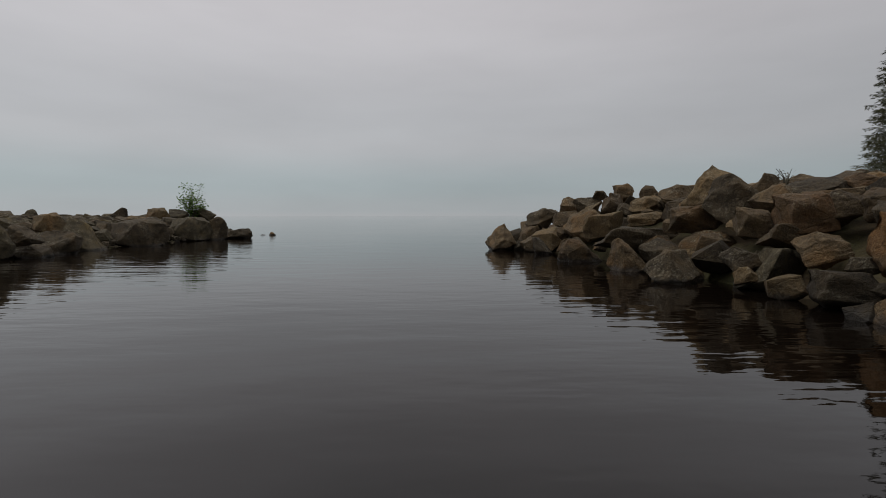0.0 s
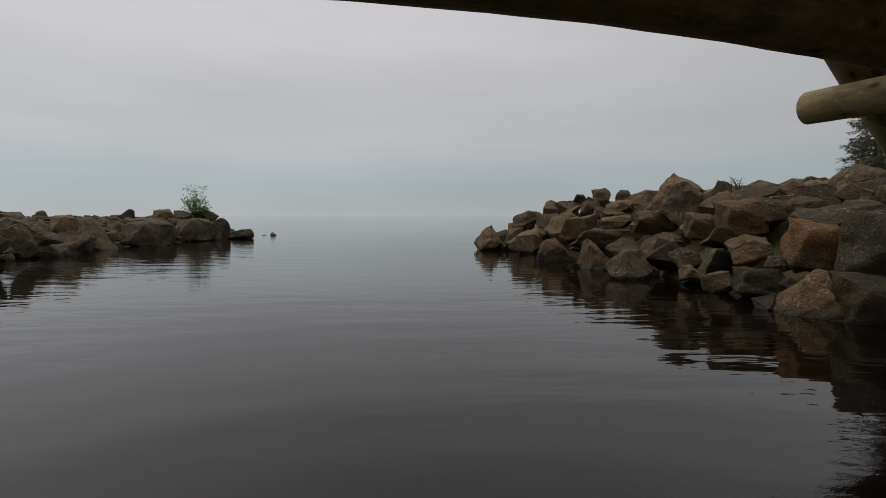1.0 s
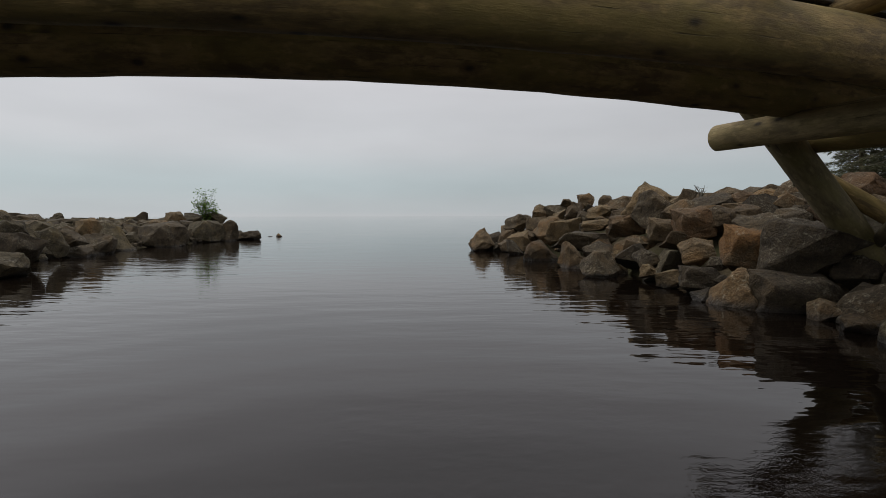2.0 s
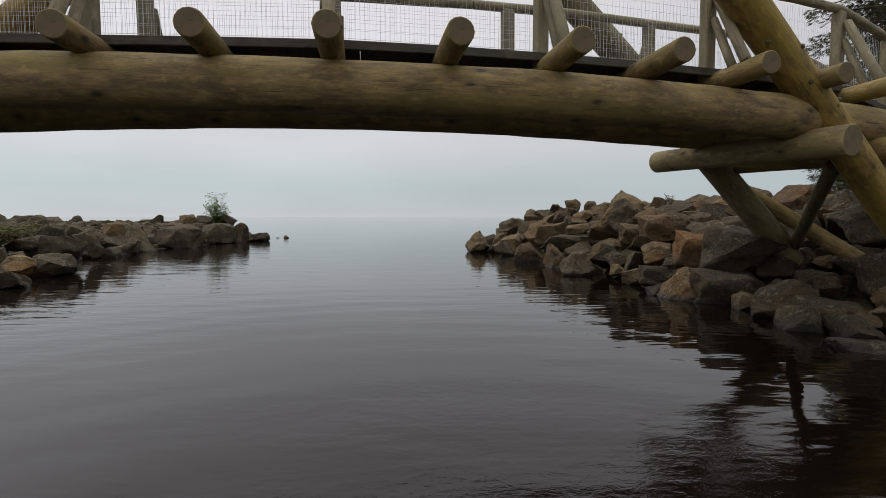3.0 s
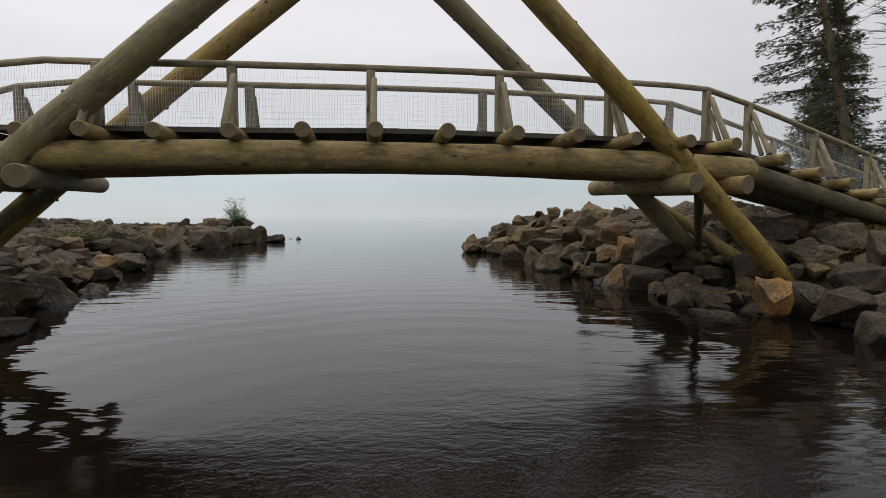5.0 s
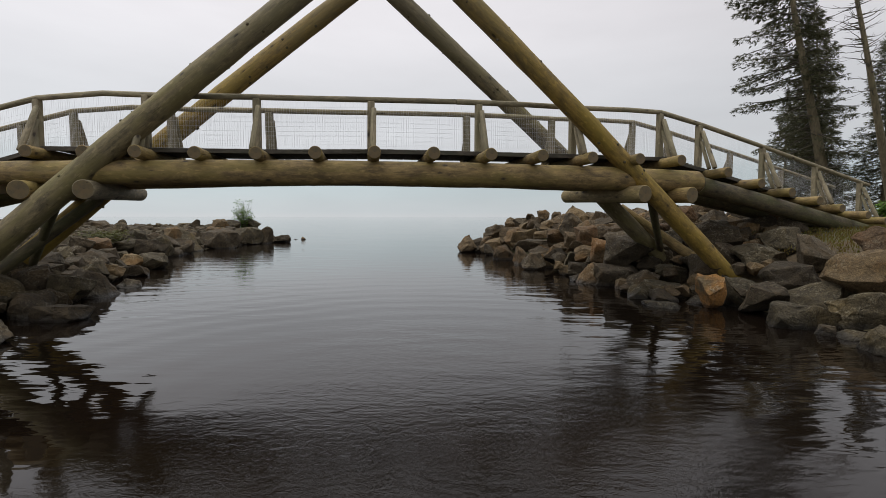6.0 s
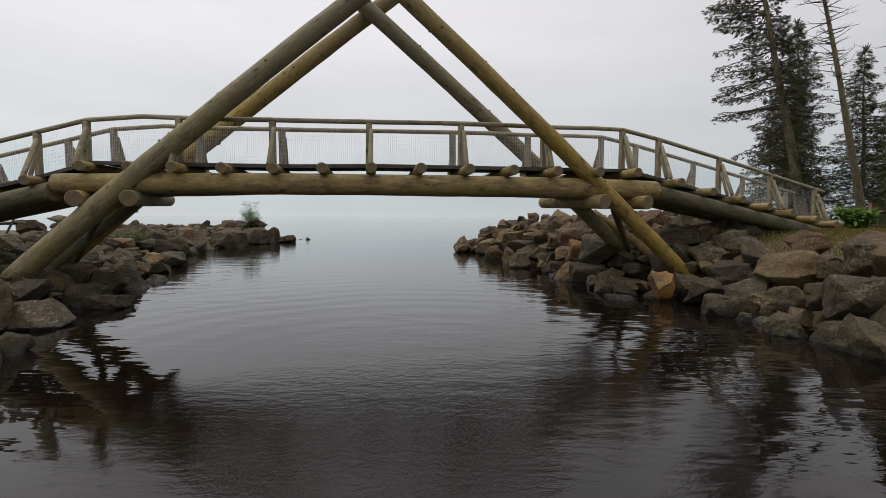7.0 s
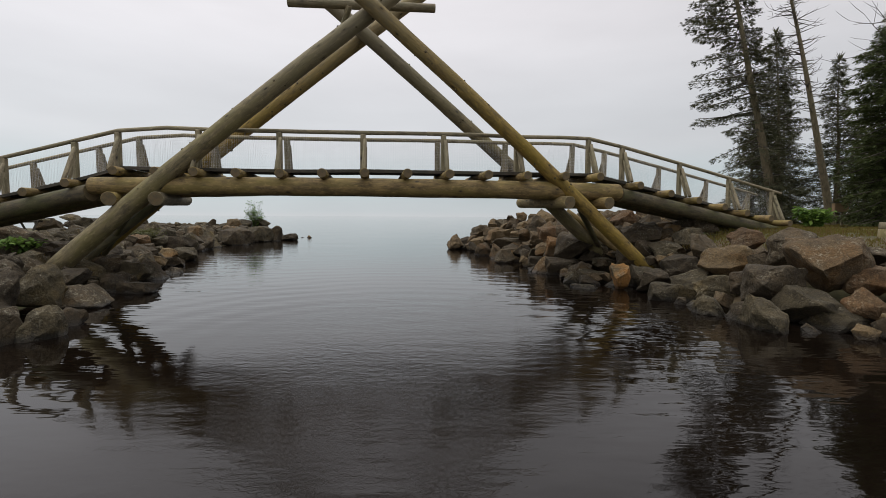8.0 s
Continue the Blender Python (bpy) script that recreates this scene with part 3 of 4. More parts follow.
SPIT_A = [(-14.31, 17.2, 1.03, 0.88, 0.8, 1), (-13.49, 16.8, 0.29, 1.33, 1.04, 2), (-14.09, 18.7, 0.53, 1.73, 1.52, 15), (-13.1, 15.16, 0.12, 0.98, 0.68, 2), (-26.54, 30.59, 1.37, 1.09, 0.83, 15), (-18.41, 27.01, 1.33, 1.1, 0.82, 12), (-20.45, 29.57, 1.25, 1.23, 0.55, 5), (-17.23, 28.69, 1.34, 1.2, 0.95, 1), (-16.88, 30.43, 1.28, 1.34, 0.91, 5), (-16.06, 31.8, 1.37, 1.75, 0.9, 5), (-13.7, 21.42, 0.48, 2.41, 1.44, 2), (-13.71, 25.72, 0.53, 2.04, 1.52, 5), (-13.0, 26.9, 0.5, 1.7, 1.4, 12), (-12.2, 28.3, 0.2, 1.5, 0.75, 2)]
SPIT_B = [(-20.47, 25.24, 1.17, 2.19, 0.48, 5), (-28.15, 30.27, 1.29, 1.9, 0.73, 2), (-31.37, 31.89, 1.4, 2.66, 0.86, 2), (-34.42, 32.49, 1.53, 2.52, 1.15, 5), (-15.11, 23.78, 0.99, 1.2, 0.67, 0)]

rnd = random.Random(5)
for rocks, where in ((JETTY_A, "on the stone jetty"),
                     (JETTY_B, "on the stone jetty"),
                     (JETTY_C, "on the stone jetty"),
                     (FOOT_A, "beside the footbridge's foot"),
                     (FOOT_B, "beside the footbridge's foot"),
                     (SHORE_A, "on the stony shore"),
                     (LEFT_A, "on the stony shore below the bridge"),
                     (LEFT_B, "on the stony shore below the bridge"),
                     (SPIT_A, "on the low stone spit"),
                     (SPIT_B, "on the low stone spit")):
    for x, y, z, wide, high, tone in rocks:
        boulder(x, y, z, wide * 1.05, high * 1.05, tone, rnd, where, steady=0.5)
tagged(new("boulder", TINTED[next(iter(TINTED))]), "small dark boulder standing alone in the lake", "boulder", "boulders of the banks").matrix_basis = pose(-11.8, 32.9, 0.06, 0, 0, 30) @ Matrix.Diagonal((0.45, 0.4, 0.4, 1))
tagged(new("boulder", TINTED[next(iter(TINTED))]), "flat dark boulder just breaking the lake's surface", "boulder", "boulders of the banks").matrix_basis = pose(-12.6, 33.2, -0.02, 0, 0, 80) @ Matrix.Diagonal((0.4, 0.6, 0.14, 1))

# the rest of the stones, packed between and behind those
fill, far_fill, tries = [], [], 0
rnd = random.Random(11)
grid = {}


def crowded(x, y, r):
    for i in range(int(x) - 2, int(x) + 3):
        for j in range(int(y) - 2, int(y) + 3):
            for a, b, q in grid.get((i, j), ()):
                if (a - x) ** 2 + (b - y) ** 2 < (0.72 * (r + q)) ** 2:
                    return True
    return False


def note(x, y, r):
    grid.setdefault((int(x), int(y)), []).append((x, y, r))


for x, y, r in placed:
    note(x, y, r * 1.0)
for size in (0.44, 0.34, 0.25, 0.17):
    for k in range(5200):
        if rnd.random() < 0.55:
            x, y = rnd.uniform(1.0, 19.0), rnd.uniform(-12.0, 21.5)
            d, deep_in = inland(RIGHT, x, y), 3.4 + 3.6 * ramp(2, 8, y)
        else:
            x, y = rnd.uniform(-30.0, -4.5), rnd.uniform(-12.0, 35.0)
            d, deep_in = inland(LEFT, x, y), 5.2 + 3 * ramp(8, 18, y)
        r = size * rnd.uniform(0.8, 1.3) * (1.0 if x > 0 else 0.85)
        if (0.5 * r - 0.1 if x > 0 else 0.8 * r) < d < deep_in and not (math.hypot(x - 7.9, y - 2.3) < 0.95 and r > 0.25) and not (6.2 < x < 7.6 and 0.2 < y < 1.4) and not crowded(x, y, r):
            note(x, y, r)
            fill.append((x, y, bank(x, y) + r * (0.02 if x > 0 else 0.1), r))
fill.sort(key=lambda f: -f[3] / (6 + math.hypot(f[0] - 2, f[1] + 8)))
TONES = [0, 0, 0, 1, 2, 2, 0, 3]
# below y 6.5 right and 4 left, dark tones only: shade put into the colour
for x, y, z, r in fill[:205]:
    boulder(x, y, z, 2.2 * r, (1.75 if x > 0 else 1.9) * r * rnd.uniform(0.8, 1.15), rnd.choice(([2, 2, 5] if y < 6.5 else TONES) if x > 0 else [5, 5, 2, 2, 5, 0, 1] if y > 4 else [2, 2, 5]), rnd, "among the stones of the bank", 2.1 * r)


def stone_heap(name, stones, label):
    """All the small and far stones of one bank in one mesh."""
    verts, faces, mats = [], [], []
    data = [([v.co.copy() for v in me.vertices], [tuple(p.vertices) for p in me.polygons]) for me in ROUGH_SHAPES]
    for x, y, z, r in stones:
        vs, fs = rnd.choice(data)
        m = pose(x, y, z, rnd.uniform(-20, 20), rnd.uniform(-20, 20), rnd.uniform(0, 360)) @ Matrix.Diagonal((2.3 * r, 1.9 * r, 1.75 * r, 1))
        base = len(verts)
        verts += [m @ v for v in vs]
        faces += [tuple(base + i for i in f) for f in fs]
        mats += [rnd.choice((0, 0, 1, 2) if x > 0 else (2, 3, 3))] * len(fs)
    me = mesh_of(name, verts, faces, False)
    for one in (*ROCKS[:3], ROCKS[5]):
        me.materials.append(one)
    me.polygons.foreach_set("material_index", mats)
    return tagged(new(name, me), label, "stones", kind="stuff")


stone_heap("riprap_stones", [f for f in fill[205:] if f[0] > 0], "smaller grey and brown stones packed between the boulders")
stone_heap("riprap_stones", [f for f in fill[205:] if f[0] <= 0], "smaller grey and brown stones of the low spit")


# ---- the log footbridge: u along it, v across it (towards the lake), z up ----
BRIDGE_TURN = radians(10.06)
B_AT, B_U, B_V = Vector((0, 2.044, 0)), Vector((math.cos(BRIDGE_TURN), math.sin(BRIDGE_TURN), 0)), Vector((-math.sin(BRIDGE_TURN), math.cos(BRIDGE_TURN), 0))


def bow(u):
    a = abs(u)
    return 0.022 * u * u if a < 7 else 1.078 + 0.308 * (a - 7)


def B(u, v, z):
    return B_AT + B_U * u + B_V * (v + bow(u)) + Vector((0, 0, z))


def deck_z(u):
    """Height of the joists' axis: level over the channel, falling along both ramps."""
    if u > 6.6:
        return 3.36 - 0.155 * (u - 6.6)
    if u < -7.3:
        return 3.25 - 0.19 * (-7.3 - u)
    return 3.245 + 0.0022 * u * u - 0.05 * ramp(0, -3, u)


footbridge = tagged(new("footbridge"), "weathered log footbridge with crossed log legs over a channel", "footbridge")
footbridge.location = B(0, -0.6, 0)
BACK = Matrix.Translation(-footbridge.location)


def bridge_part(name, mesh, material, label="", parent=None):
    ob = part(name, mesh, material, parent or footbridge, label)
    if parent is None:
        ob.matrix_basis = BACK
    return ob


def round_log(name, path, r0, r1, seed, material=None, label="", rough=0.03, sides=18):
    return bridge_part(name, log_mesh(name, path, r0, r1, sides, rough, seed), [material or LOG, END], label)


def steps(a, b, n):
    return [a + (b - a) * i / n for i in range(n + 1)]


def crown(u):
    """The lakeward log is a little arched."""
    return max(0.06 - 0.0035 * u * u, 0.0 if u > 0 else -0.05)


for v, z, r0, r1, seed in ((-1.52, 2.89, 0.236, 0.272, 21), (-0.13, 2.935, 0.262, 0.252, 22)):
    round_log("main_log", [B(u, v, z + 0.0005 * u * u + (crown(u) if v > -1 else 0.0)) for u in steps(-8.1, 7.55, 16)], r0, r1, seed, label="long thick yellow-brown main log", rough=0.05, sides=24)
    round_log("ramp_log", [B(u, v, deck_z(u) - 0.36) for u in steps(7.62, 16.6, 8)], 0.24, 0.22, seed + 2, MOSSY, label="mossy thick log of the ramp", rough=0.05)
    round_log("ramp_log", [B(u, v, deck_z(u) - 0.36) for u in steps(-8.15, -16.0, 7)], 0.25, 0.24, seed + 4, MOSSY, label="mossy thick log of the ramp", rough=0.05)
# cross logs that clamp the legs under the main logs
for (a, b), seed in zip((((5.4, -2.15), (4.85, 0.95)), ((6.85, -2.15), (6.25, 0.95)), ((-6.0, -2.05), (-6.35, 0.95)), ((-7.3, -2.1), (-7.7, 0.95))), range(31, 35)):
    round_log("cross_log", [B(a[0], a[1], 2.54), B((a[0] + b[0]) / 2, (a[1] + b[1]) / 2, 2.57), B(b[0], b[1], 2.6)], 0.19, 0.18, seed, RAIL if seed == 33 else PALE if seed == 31 else LOG, label="cross log with a pale sawn end")
# joists, their ends standing out beyond the logs
JOISTS = [-13.6, -12.4, -11.2, -10.0, -8.7, -7.3, -6.1, -5.0, -3.9, -2.75, -1.65, -0.56, 0.57, 1.71, 2.81, 4.01, 5.25, 6.5, 8.1, 9.52, 10.84, 12.17, 13.5, 14.8, 16.0]
for i, u in enumerate(JOISTS):
    long = rnd.uniform(-0.06, 0.06)
    round_log("joist", [B(u, -2.2 + long - (0.05 * max(u, -6) if u < 0 else -0.02 * min(u, 5)), deck_z(u)), B(u, -0.6, deck_z(u)), B(u, 0.75 + long, deck_z(u))], 0.125, 0.12, 50 + i, sides=16)
# legs
# u, v of the foot and of the top; thickness
for foot, top, r0, r1, seed, skin, words in (((-9.12, -0.35), (0.84, -2.05), 0.275, 0.195, 81, POLE, "thick slanting log leg, grey-olive and knotty"),
                                             ((8.48, -0.41), (-1.53, -2.44), 0.22, 0.19, 82, YELLOW, "thick slanting log leg, yellow-green and knotty"),
                                             ((-9.72, 2.2), (0.37, 0.35), 0.265, 0.2, 83, YELLOW, "thick slanting log leg, yellow-green and knotty"),
                                             ((8.39, 1.85), (-1.5, 0.05), 0.235, 0.205, 84, POLE, "thick slanting log leg, grey-olive and knotty")):
    a, b = (B_AT + B_U * u + B_V * v + Vector((0, 0, z)) for (u, v), z in ((foot, 0.6), (top, 8.4)))
    sag = Vector((0, 0, 0.13))
    line = [a.lerp(b, k) + sag * (0.4 - (2 * k - 1) ** 2) for k in steps(-0.05, 1.09, 12)]
    leg = round_log("leg", line, r0, r1, seed, skin, words, 0.05, 20)
    # sawn-off branch stubs
    for n in range(26):
        k = rnd.uniform(0.06, 0.97)
        at = a.lerp(b, k) + sag * (0.4 - (2 * k - 1) ** 2)
        way = (b - a).normalized()
        out = Vector((rnd.uniform(-1, 1), rnd.uniform(-1, 1), rnd.uniform(-1, 1)))
        out = (out - way * out.dot(way)).normalized()
        r = r0 + (r1 - r0) * k
        bridge_part("knot", log_mesh("knot", [at + out * (r - 0.06), at + out * (r + rnd.uniform(0.004, 0.03)) + way * 0.015], 0.034 + rnd.random() * 0.015, 0.028, 8, 0.05, 300 + n), [MOSSY, END], parent=leg)
round_log("ridge_log", [B(-2.63, -1.0, 7.97), B(1.45, -1.0, 8.03)], 0.13, 0.12, 85, RAIL, "slim grey ridge log between the crossed legs")
round_log("short_strut", [B(-0.95, -0.98, 7.95), B(-1.2, -0.5, 7.45)], 0.09, 0.08, 86, RAIL)
# crossed braces between each pair of legs, low down
for ends, r, seed, skin in ((((6.1, -1.5, 2.35), (8.25, 0.6, 0.8)), 0.095, 87, MOSSY), (((6.8, 1.0, 2.3), (8.7, -1.05, 0.6)), 0.14, 88, LOG),
                            (((-6.9, -1.5, 2.35), (-9.05, 0.45, 0.8)), 0.095, 89, MOSSY), (((-7.1, 0.55, 2.55), (-8.9, -1.3, 0.6)), 0.13, 90, MOSSY)):
    round_log("cross_brace", [B(*ends[0]), B(*ends[1])], r, r, seed, skin, "slanting brace log between two legs")

# rails, posts, braces
POSTS = [-13.4, -11.1, -8.8, -7.45, -5.1, -2.88, -0.6, 1.68, 3.95, 6.52, 7.93, 10.62, 13.3, 16.0]


def rail_z(u):
    return deck_z(u) + 1.17 + 0.05 * ramp(0, -3, u) + (0.04 if abs(u) > 5 else 0.0) + 0.06 * ramp(-2, 3, u) + 0.05 * ramp(5, 10, u)


for v, side in ((-1.2, -1), (0.05, 1)):
    bends = [u for u in POSTS if u <= -7.45] + steps(-6, 5.5, 8) + [u for u in POSTS if u >= 6.5] + [16.6]
    for a, b in ((0, 2), (2, 5), (5, 9), (9, 13), (13, len(bends) - 1)):
        pts = [B(u, v, rail_z(u)) for u in bends[a:b + 1]]
        round_log("top_rail", pts, 0.06, 0.057, 100 + a + side, RAIL, rough=0.05, sides=12)
    for i, u in enumerate(POSTS):
        sway = rnd.uniform(-0.02, 0.02)
        foot, head = B(u + sway, v, deck_z(u) + 0.05), B(u, v, rail_z(u) - 0.04)
        ob = part("post", board_mesh("post", (head - foot).length, 0.15 + rnd.uniform(-0.01, 0.015), 0.13, 0.014), RAIL, footbridge)
        ob.matrix_basis = BACK @ Matrix.Translation((foot + head) / 2) @ (head - foot).to_track_quat("X", "Y").to_matrix().to_4x4()
        round_log("post_brace", [B(u + 0.02, v + side * 0.62, deck_z(u) + 0.1), B(u + 0.05, v + side * 0.09, rail_z(u) - 0.2)], 0.06, 0.055, 170 + i * 2 + side, RAIL, rough=0.05, sides=12)
        round_log("post_brace", [B(u + 0.04, v + side * 0.4, deck_z(u) + 0.1), B(u + 0.03, v + side * 0.07, rail_z(u) - 0.45)], 0.05, 0.045, 210 + i * 2 + side, RAIL, rough=0.05, sides=10)

# deck boards on the joists, with a dark edge board
DECK = {}
for i, u in enumerate([-14.2 + 0.152 * j for j in range(203)]):
    key = i % 5
    if key not in DECK:
        DECK[key] = board_mesh("plank", 1.42 + 0.02 * (key % 3), 0.1515, 0.04)
    m = Matrix.Translation(B(u, -0.58, deck_z(u) + 0.15)) @ pose(0, 0, 0, 0, 0, 100.06 + rnd.uniform(-0.4, 0.4))
    ob = part("plank", DECK[key], SAWN, footbridge)
    ob.matrix_basis = BACK @ m
for v in (-1.33,):
    for a, b in zip(JOISTS, JOISTS[1:]):
        p, q = B(a, v, deck_z(a) + 0.115), B(b, v, deck_z(b) + 0.115)
        ob = part("edge_board", board_mesh("edge_board", (q - p).length, 0.045, 0.09), SAWN, footbridge)
        way = (q - p).normalized()
        ob.matrix_basis = BACK @ Matrix.Translation((p + q) / 2) @ way.to_track_quat("X", "Z").to_matrix().to_4x4()


def wire_panel(u0, u1, v):
    """Welded wire mesh between two posts."""
    verts, faces = [], []

    def wire(a, b, t):
        d = (b - a).normalized()
        x = d.orthogonal().normalized() * t
        y = d.cross(x)
        base = len(verts)
        for p in (a, b):
            verts.extend([p + x, p + y, p - x, p - y])
        for j in range(4):
            faces.append((base + j, base + (j + 1) % 4, base + 4 + (j + 1) % 4, base + 4 + j))
    n = max(3, round((u1 - u0) / 0.052))
    for i in range(n + 1):
        u = u0 + (u1 - u0) * i / n
        u += rnd.uniform(-0.006, 0.006)
        lean = rnd.uniform(-0.008, 0.008)
        wire(B(u, v, deck_z(u) + 0.14), B(u + lean, v, rail_z(u) - 0.05), 0.0014 if u0 < 9 else 0.0009)
    for j in range(10):
        z = 0.16 + 0.098 * j
        wire(B(u0, v, deck_z(u0) + z), B(u1, v, deck_z(u1) + z), 0.0012 if u0 < 9 else 0.0009)
    return mesh_of("wire_mesh", verts, faces, False)


for v in (-1.12, -0.03):
    for a, b in zip(POSTS, POSTS[1:]):
        bridge_part("wire_mesh", wire_panel(a, b, v), WIRE)


# ---- trees, bushes and plants ----
def tube(verts, faces, path, radii, sides):
    base = len(verts)
    for i, p in enumerate(path):
        d = (path[min(i + 1, len(path) - 1)] - path[max(i - 1, 0)]).normalized()
        x = d.cross(Vector((0.13, 0.97, 0.21))).normalized()
        y = d.cross(x)
        for j in range(sides):
            a = 2 * math.pi * j / sides
            verts.append(p + (x * math.cos(a) + y * math.sin(a)) * radii[i])
    for i in range(len(path) - 1):
        for j in range(sides):
            k = (j + 1) % sides
            faces.append((base + i * sides + j, base + i * sides + k, base + (i + 1) * sides + k, base + (i + 1) * sides + j))


def spray(verts, faces, rnd, at, way, size, fingers):
    """A tuft of needle-clad twigs: narrow pointed blades fanned about a direction."""
    way = way.normalized()
    for _ in range(fingers):
        d = (way + Vector((rnd.uniform(-1, 1), rnd.uniform(-1, 1), rnd.uniform(-0.8, 0.35))) * 0.6).normalized()
        side = d.cross(Vector((rnd.uniform(-0.5, 0.5), rnd.uniform(-0.5, 0.5), 1))).normalized() * size * rnd.uniform(0.05, 0.1)
        tip = at + d * size * rnd.uniform(0.7, 1.2)
        mid = at + d * size * 0.45
        base = len(verts)
        verts.extend([at, mid + side, tip, mid - side])
        faces.append((base, base + 1, base + 2, base + 3))


def conifer(name, label, x, y, z, high, lean, radius, start, count, reach, seed, needles, dead=0, lopsided=(0, 0), gap=0.0, taper=1.0, fingers=8, old=False, bare=0.0, dry=(0.15, 0.45), twig=(0.6, 1.9), group="conifers on the shore", stop=1.0):
    """A spruce: leaning tapered trunk, whorled drooping boughs with needle tufts, dry branches below."""
    rnd = random.Random(seed)
    thing = tagged(new(name), label, "tree", group)
    thing.location = (x, y, z)

    def stem(k):
        return Vector((lean[0] * k ** 1.15 + 0.05 * math.sin(k * 9 + seed), lean[1] * k, high * k - 0.4 * (1 - k)))

    verts, faces = [], []
    ks = steps(0, 1, 22)
    tube(verts, faces, [stem(k) for k in ks], [radius * (1.25 - k if k < 0.05 else (1.2 - 0.6 * k) * (1 - k * 0.86) / 1.0) for k in ks], 12)
    part("trunk", mesh_of("trunk", verts, faces), BARK, thing)
    verts, faces, wv, wf = [], [], [], []
    for i in range(count):
        k = start + (stop - start) * (i + rnd.random()) / count
        if rnd.random() < gap * (1 - k):
            continue
        a = i * 2.399 + rnd.uniform(-0.9, 0.9)
        out = Vector((math.cos(a), math.sin(a), 0))
        if bare and out.x * -0.56 + out.y * -0.83 > 0.35 and rnd.random() < bare:
            continue
        pull = 1 + lopsided[0] * out.x + lopsided[1] * out.y
        shape = ramp(0.0, 0.42, k) * 0.55 + 0.45 if old else 1.0
        lengthy = reach * pull * shape * ((1 - k) / (1 - start)) ** taper * (ramp(stop, stop - 0.12, k) if stop < 1 else 1.0) * rnd.uniform(0.7, 1.12) + 0.25
        root = stem(k)
        rise = 0.25 - 0.55 * (1 - k) + rnd.uniform(-0.22, 0.2)
        bough = [root + out * lengthy * q + Vector((0, 0, lengthy * (rise * q - 0.22 * q * q + 0.16 * q ** 3))) for q in (0, 0.3, 0.6, 0.85, 1.0)]
        tube(wv, wf, bough, [0.045 * (1 - 0.8 * q) * (0.5 + 0.5 * lengthy / reach) for q in (0, 0.3, 0.6, 0.85, 1.0)], 4)
        tufts = max(8, round(lengthy * 32))
        across = Vector((-out.y, out.x, 0))
        for j in range(tufts):
            q = 0.16 + 0.84 * (j + rnd.random()) / tufts
            spine = root + out * lengthy * q + Vector((0, 0, lengthy * (rise * q - 0.22 * q * q + 0.16 * q ** 3)))
            wide = lengthy * 0.36 * (1.15 - q) * rnd.uniform(-1, 1)
            spot = spine + across * wide + Vector((0, 0, -0.1 * abs(wide) - rnd.random() ** 2 * 0.3))
            spray(verts, faces, rnd, spot, out * 0.8 + across * (0.9 if wide > 0 else -0.9) + Vector((0, 0, -0.15)), rnd.uniform(0.13, 0.31), fingers)
    for j in range(10):
        spray(verts, faces, rnd, stem(0.97 + 0.003 * j), Vector((0, 0, 1)), 0.5, 4)
    part("branchwork", mesh_of("branchwork", wv, wf), TWIG, thing)
    part("crown", mesh_of("crown", verts, faces, False), needles, thing)
    if dead:
        verts, faces = [], []
        for i in range(dead):
            k = rnd.uniform(*dry)
            a = rnd.uniform(0, 2 * math.pi)
            out = Vector((math.cos(a), math.sin(a), 0))
            lengthy = rnd.uniform(*twig)
            pts = [stem(k)]
            d = (out + Vector((0, 0, rnd.uniform(-0.15, 0.2)))).normalized()
            for _ in range(4):
                d = (d + Vector((rnd.uniform(-0.22, 0.22), rnd.uniform(-0.22, 0.22), rnd.uniform(-0.16, 0.26)))).normalized()
                pts.append(pts[-1] + d * lengthy / 4)
                if rnd.random() < 0.7:
                    e = (d + Vector((rnd.uniform(-0.9, 0.9), rnd.uniform(-0.9, 0.9), rnd.uniform(-0.3, 0.6)))).normalized()
                    tube(verts, faces, [pts[-1], pts[-1] + e * lengthy * 0.16, pts[-1] + e * lengthy * 0.3 + Vector((0, 0, 0.05))], [0.012, 0.009, 0.004], 3)
            tube(verts, faces, pts, [0.03, 0.024, 0.018, 0.012, 0.005], 4)
        part("deadwood", mesh_of("deadwood", verts, faces), TWIG, thing)
    return thing


conifer("spruce_tree", "tall leaning spruce, dense boughs on one side, mossy trunk", 21.5, 16.5, 1.57, 22.0, (-4.93, 0.3), 0.26, 0.10, 280, 2.5, 1, NEEDLES, dead=40, lopsided=(-0.42, 0.25), gap=0.25, taper=0.45, old=True, bare=0.6)
conifer("spruce_tree", "dark pointed spruce behind the leaning one", 27.4, 25.0, 1.6, 14.6, (-0.9, 0), 0.24, 0.05, 210, 3.4, 2, NEEDLES, dead=10, gap=0.1, taper=0.75)
conifer("spruce_tree", "nearly bare spruce trunk with thin dry branches", 24.5, 16.0, 1.6, 21.0, (-5.2, 0.2), 0.2, 0.93, 14, 1.2, 3, NEEDLES, dead=190, dry=(0.32, 0.97), twig=(0.5, 1.6))
conifer("spruce_tree", "dark bushy young spruce at the wood's edge", 30.2, 23.0, 1.6, 12.0, (-0.5, 0), 0.2, 0.04, 160, 2.9, 4, NEEDLES, gap=0.08, taper=0.85)
conifer("spruce_tree", "small dark spruce among taller trees", 33.4, 24.5, 1.6, 9.0, (-0.3, 0), 0.16, 0.03, 120, 2.7, 5, NEEDLES, gap=0.08, taper=0.9)
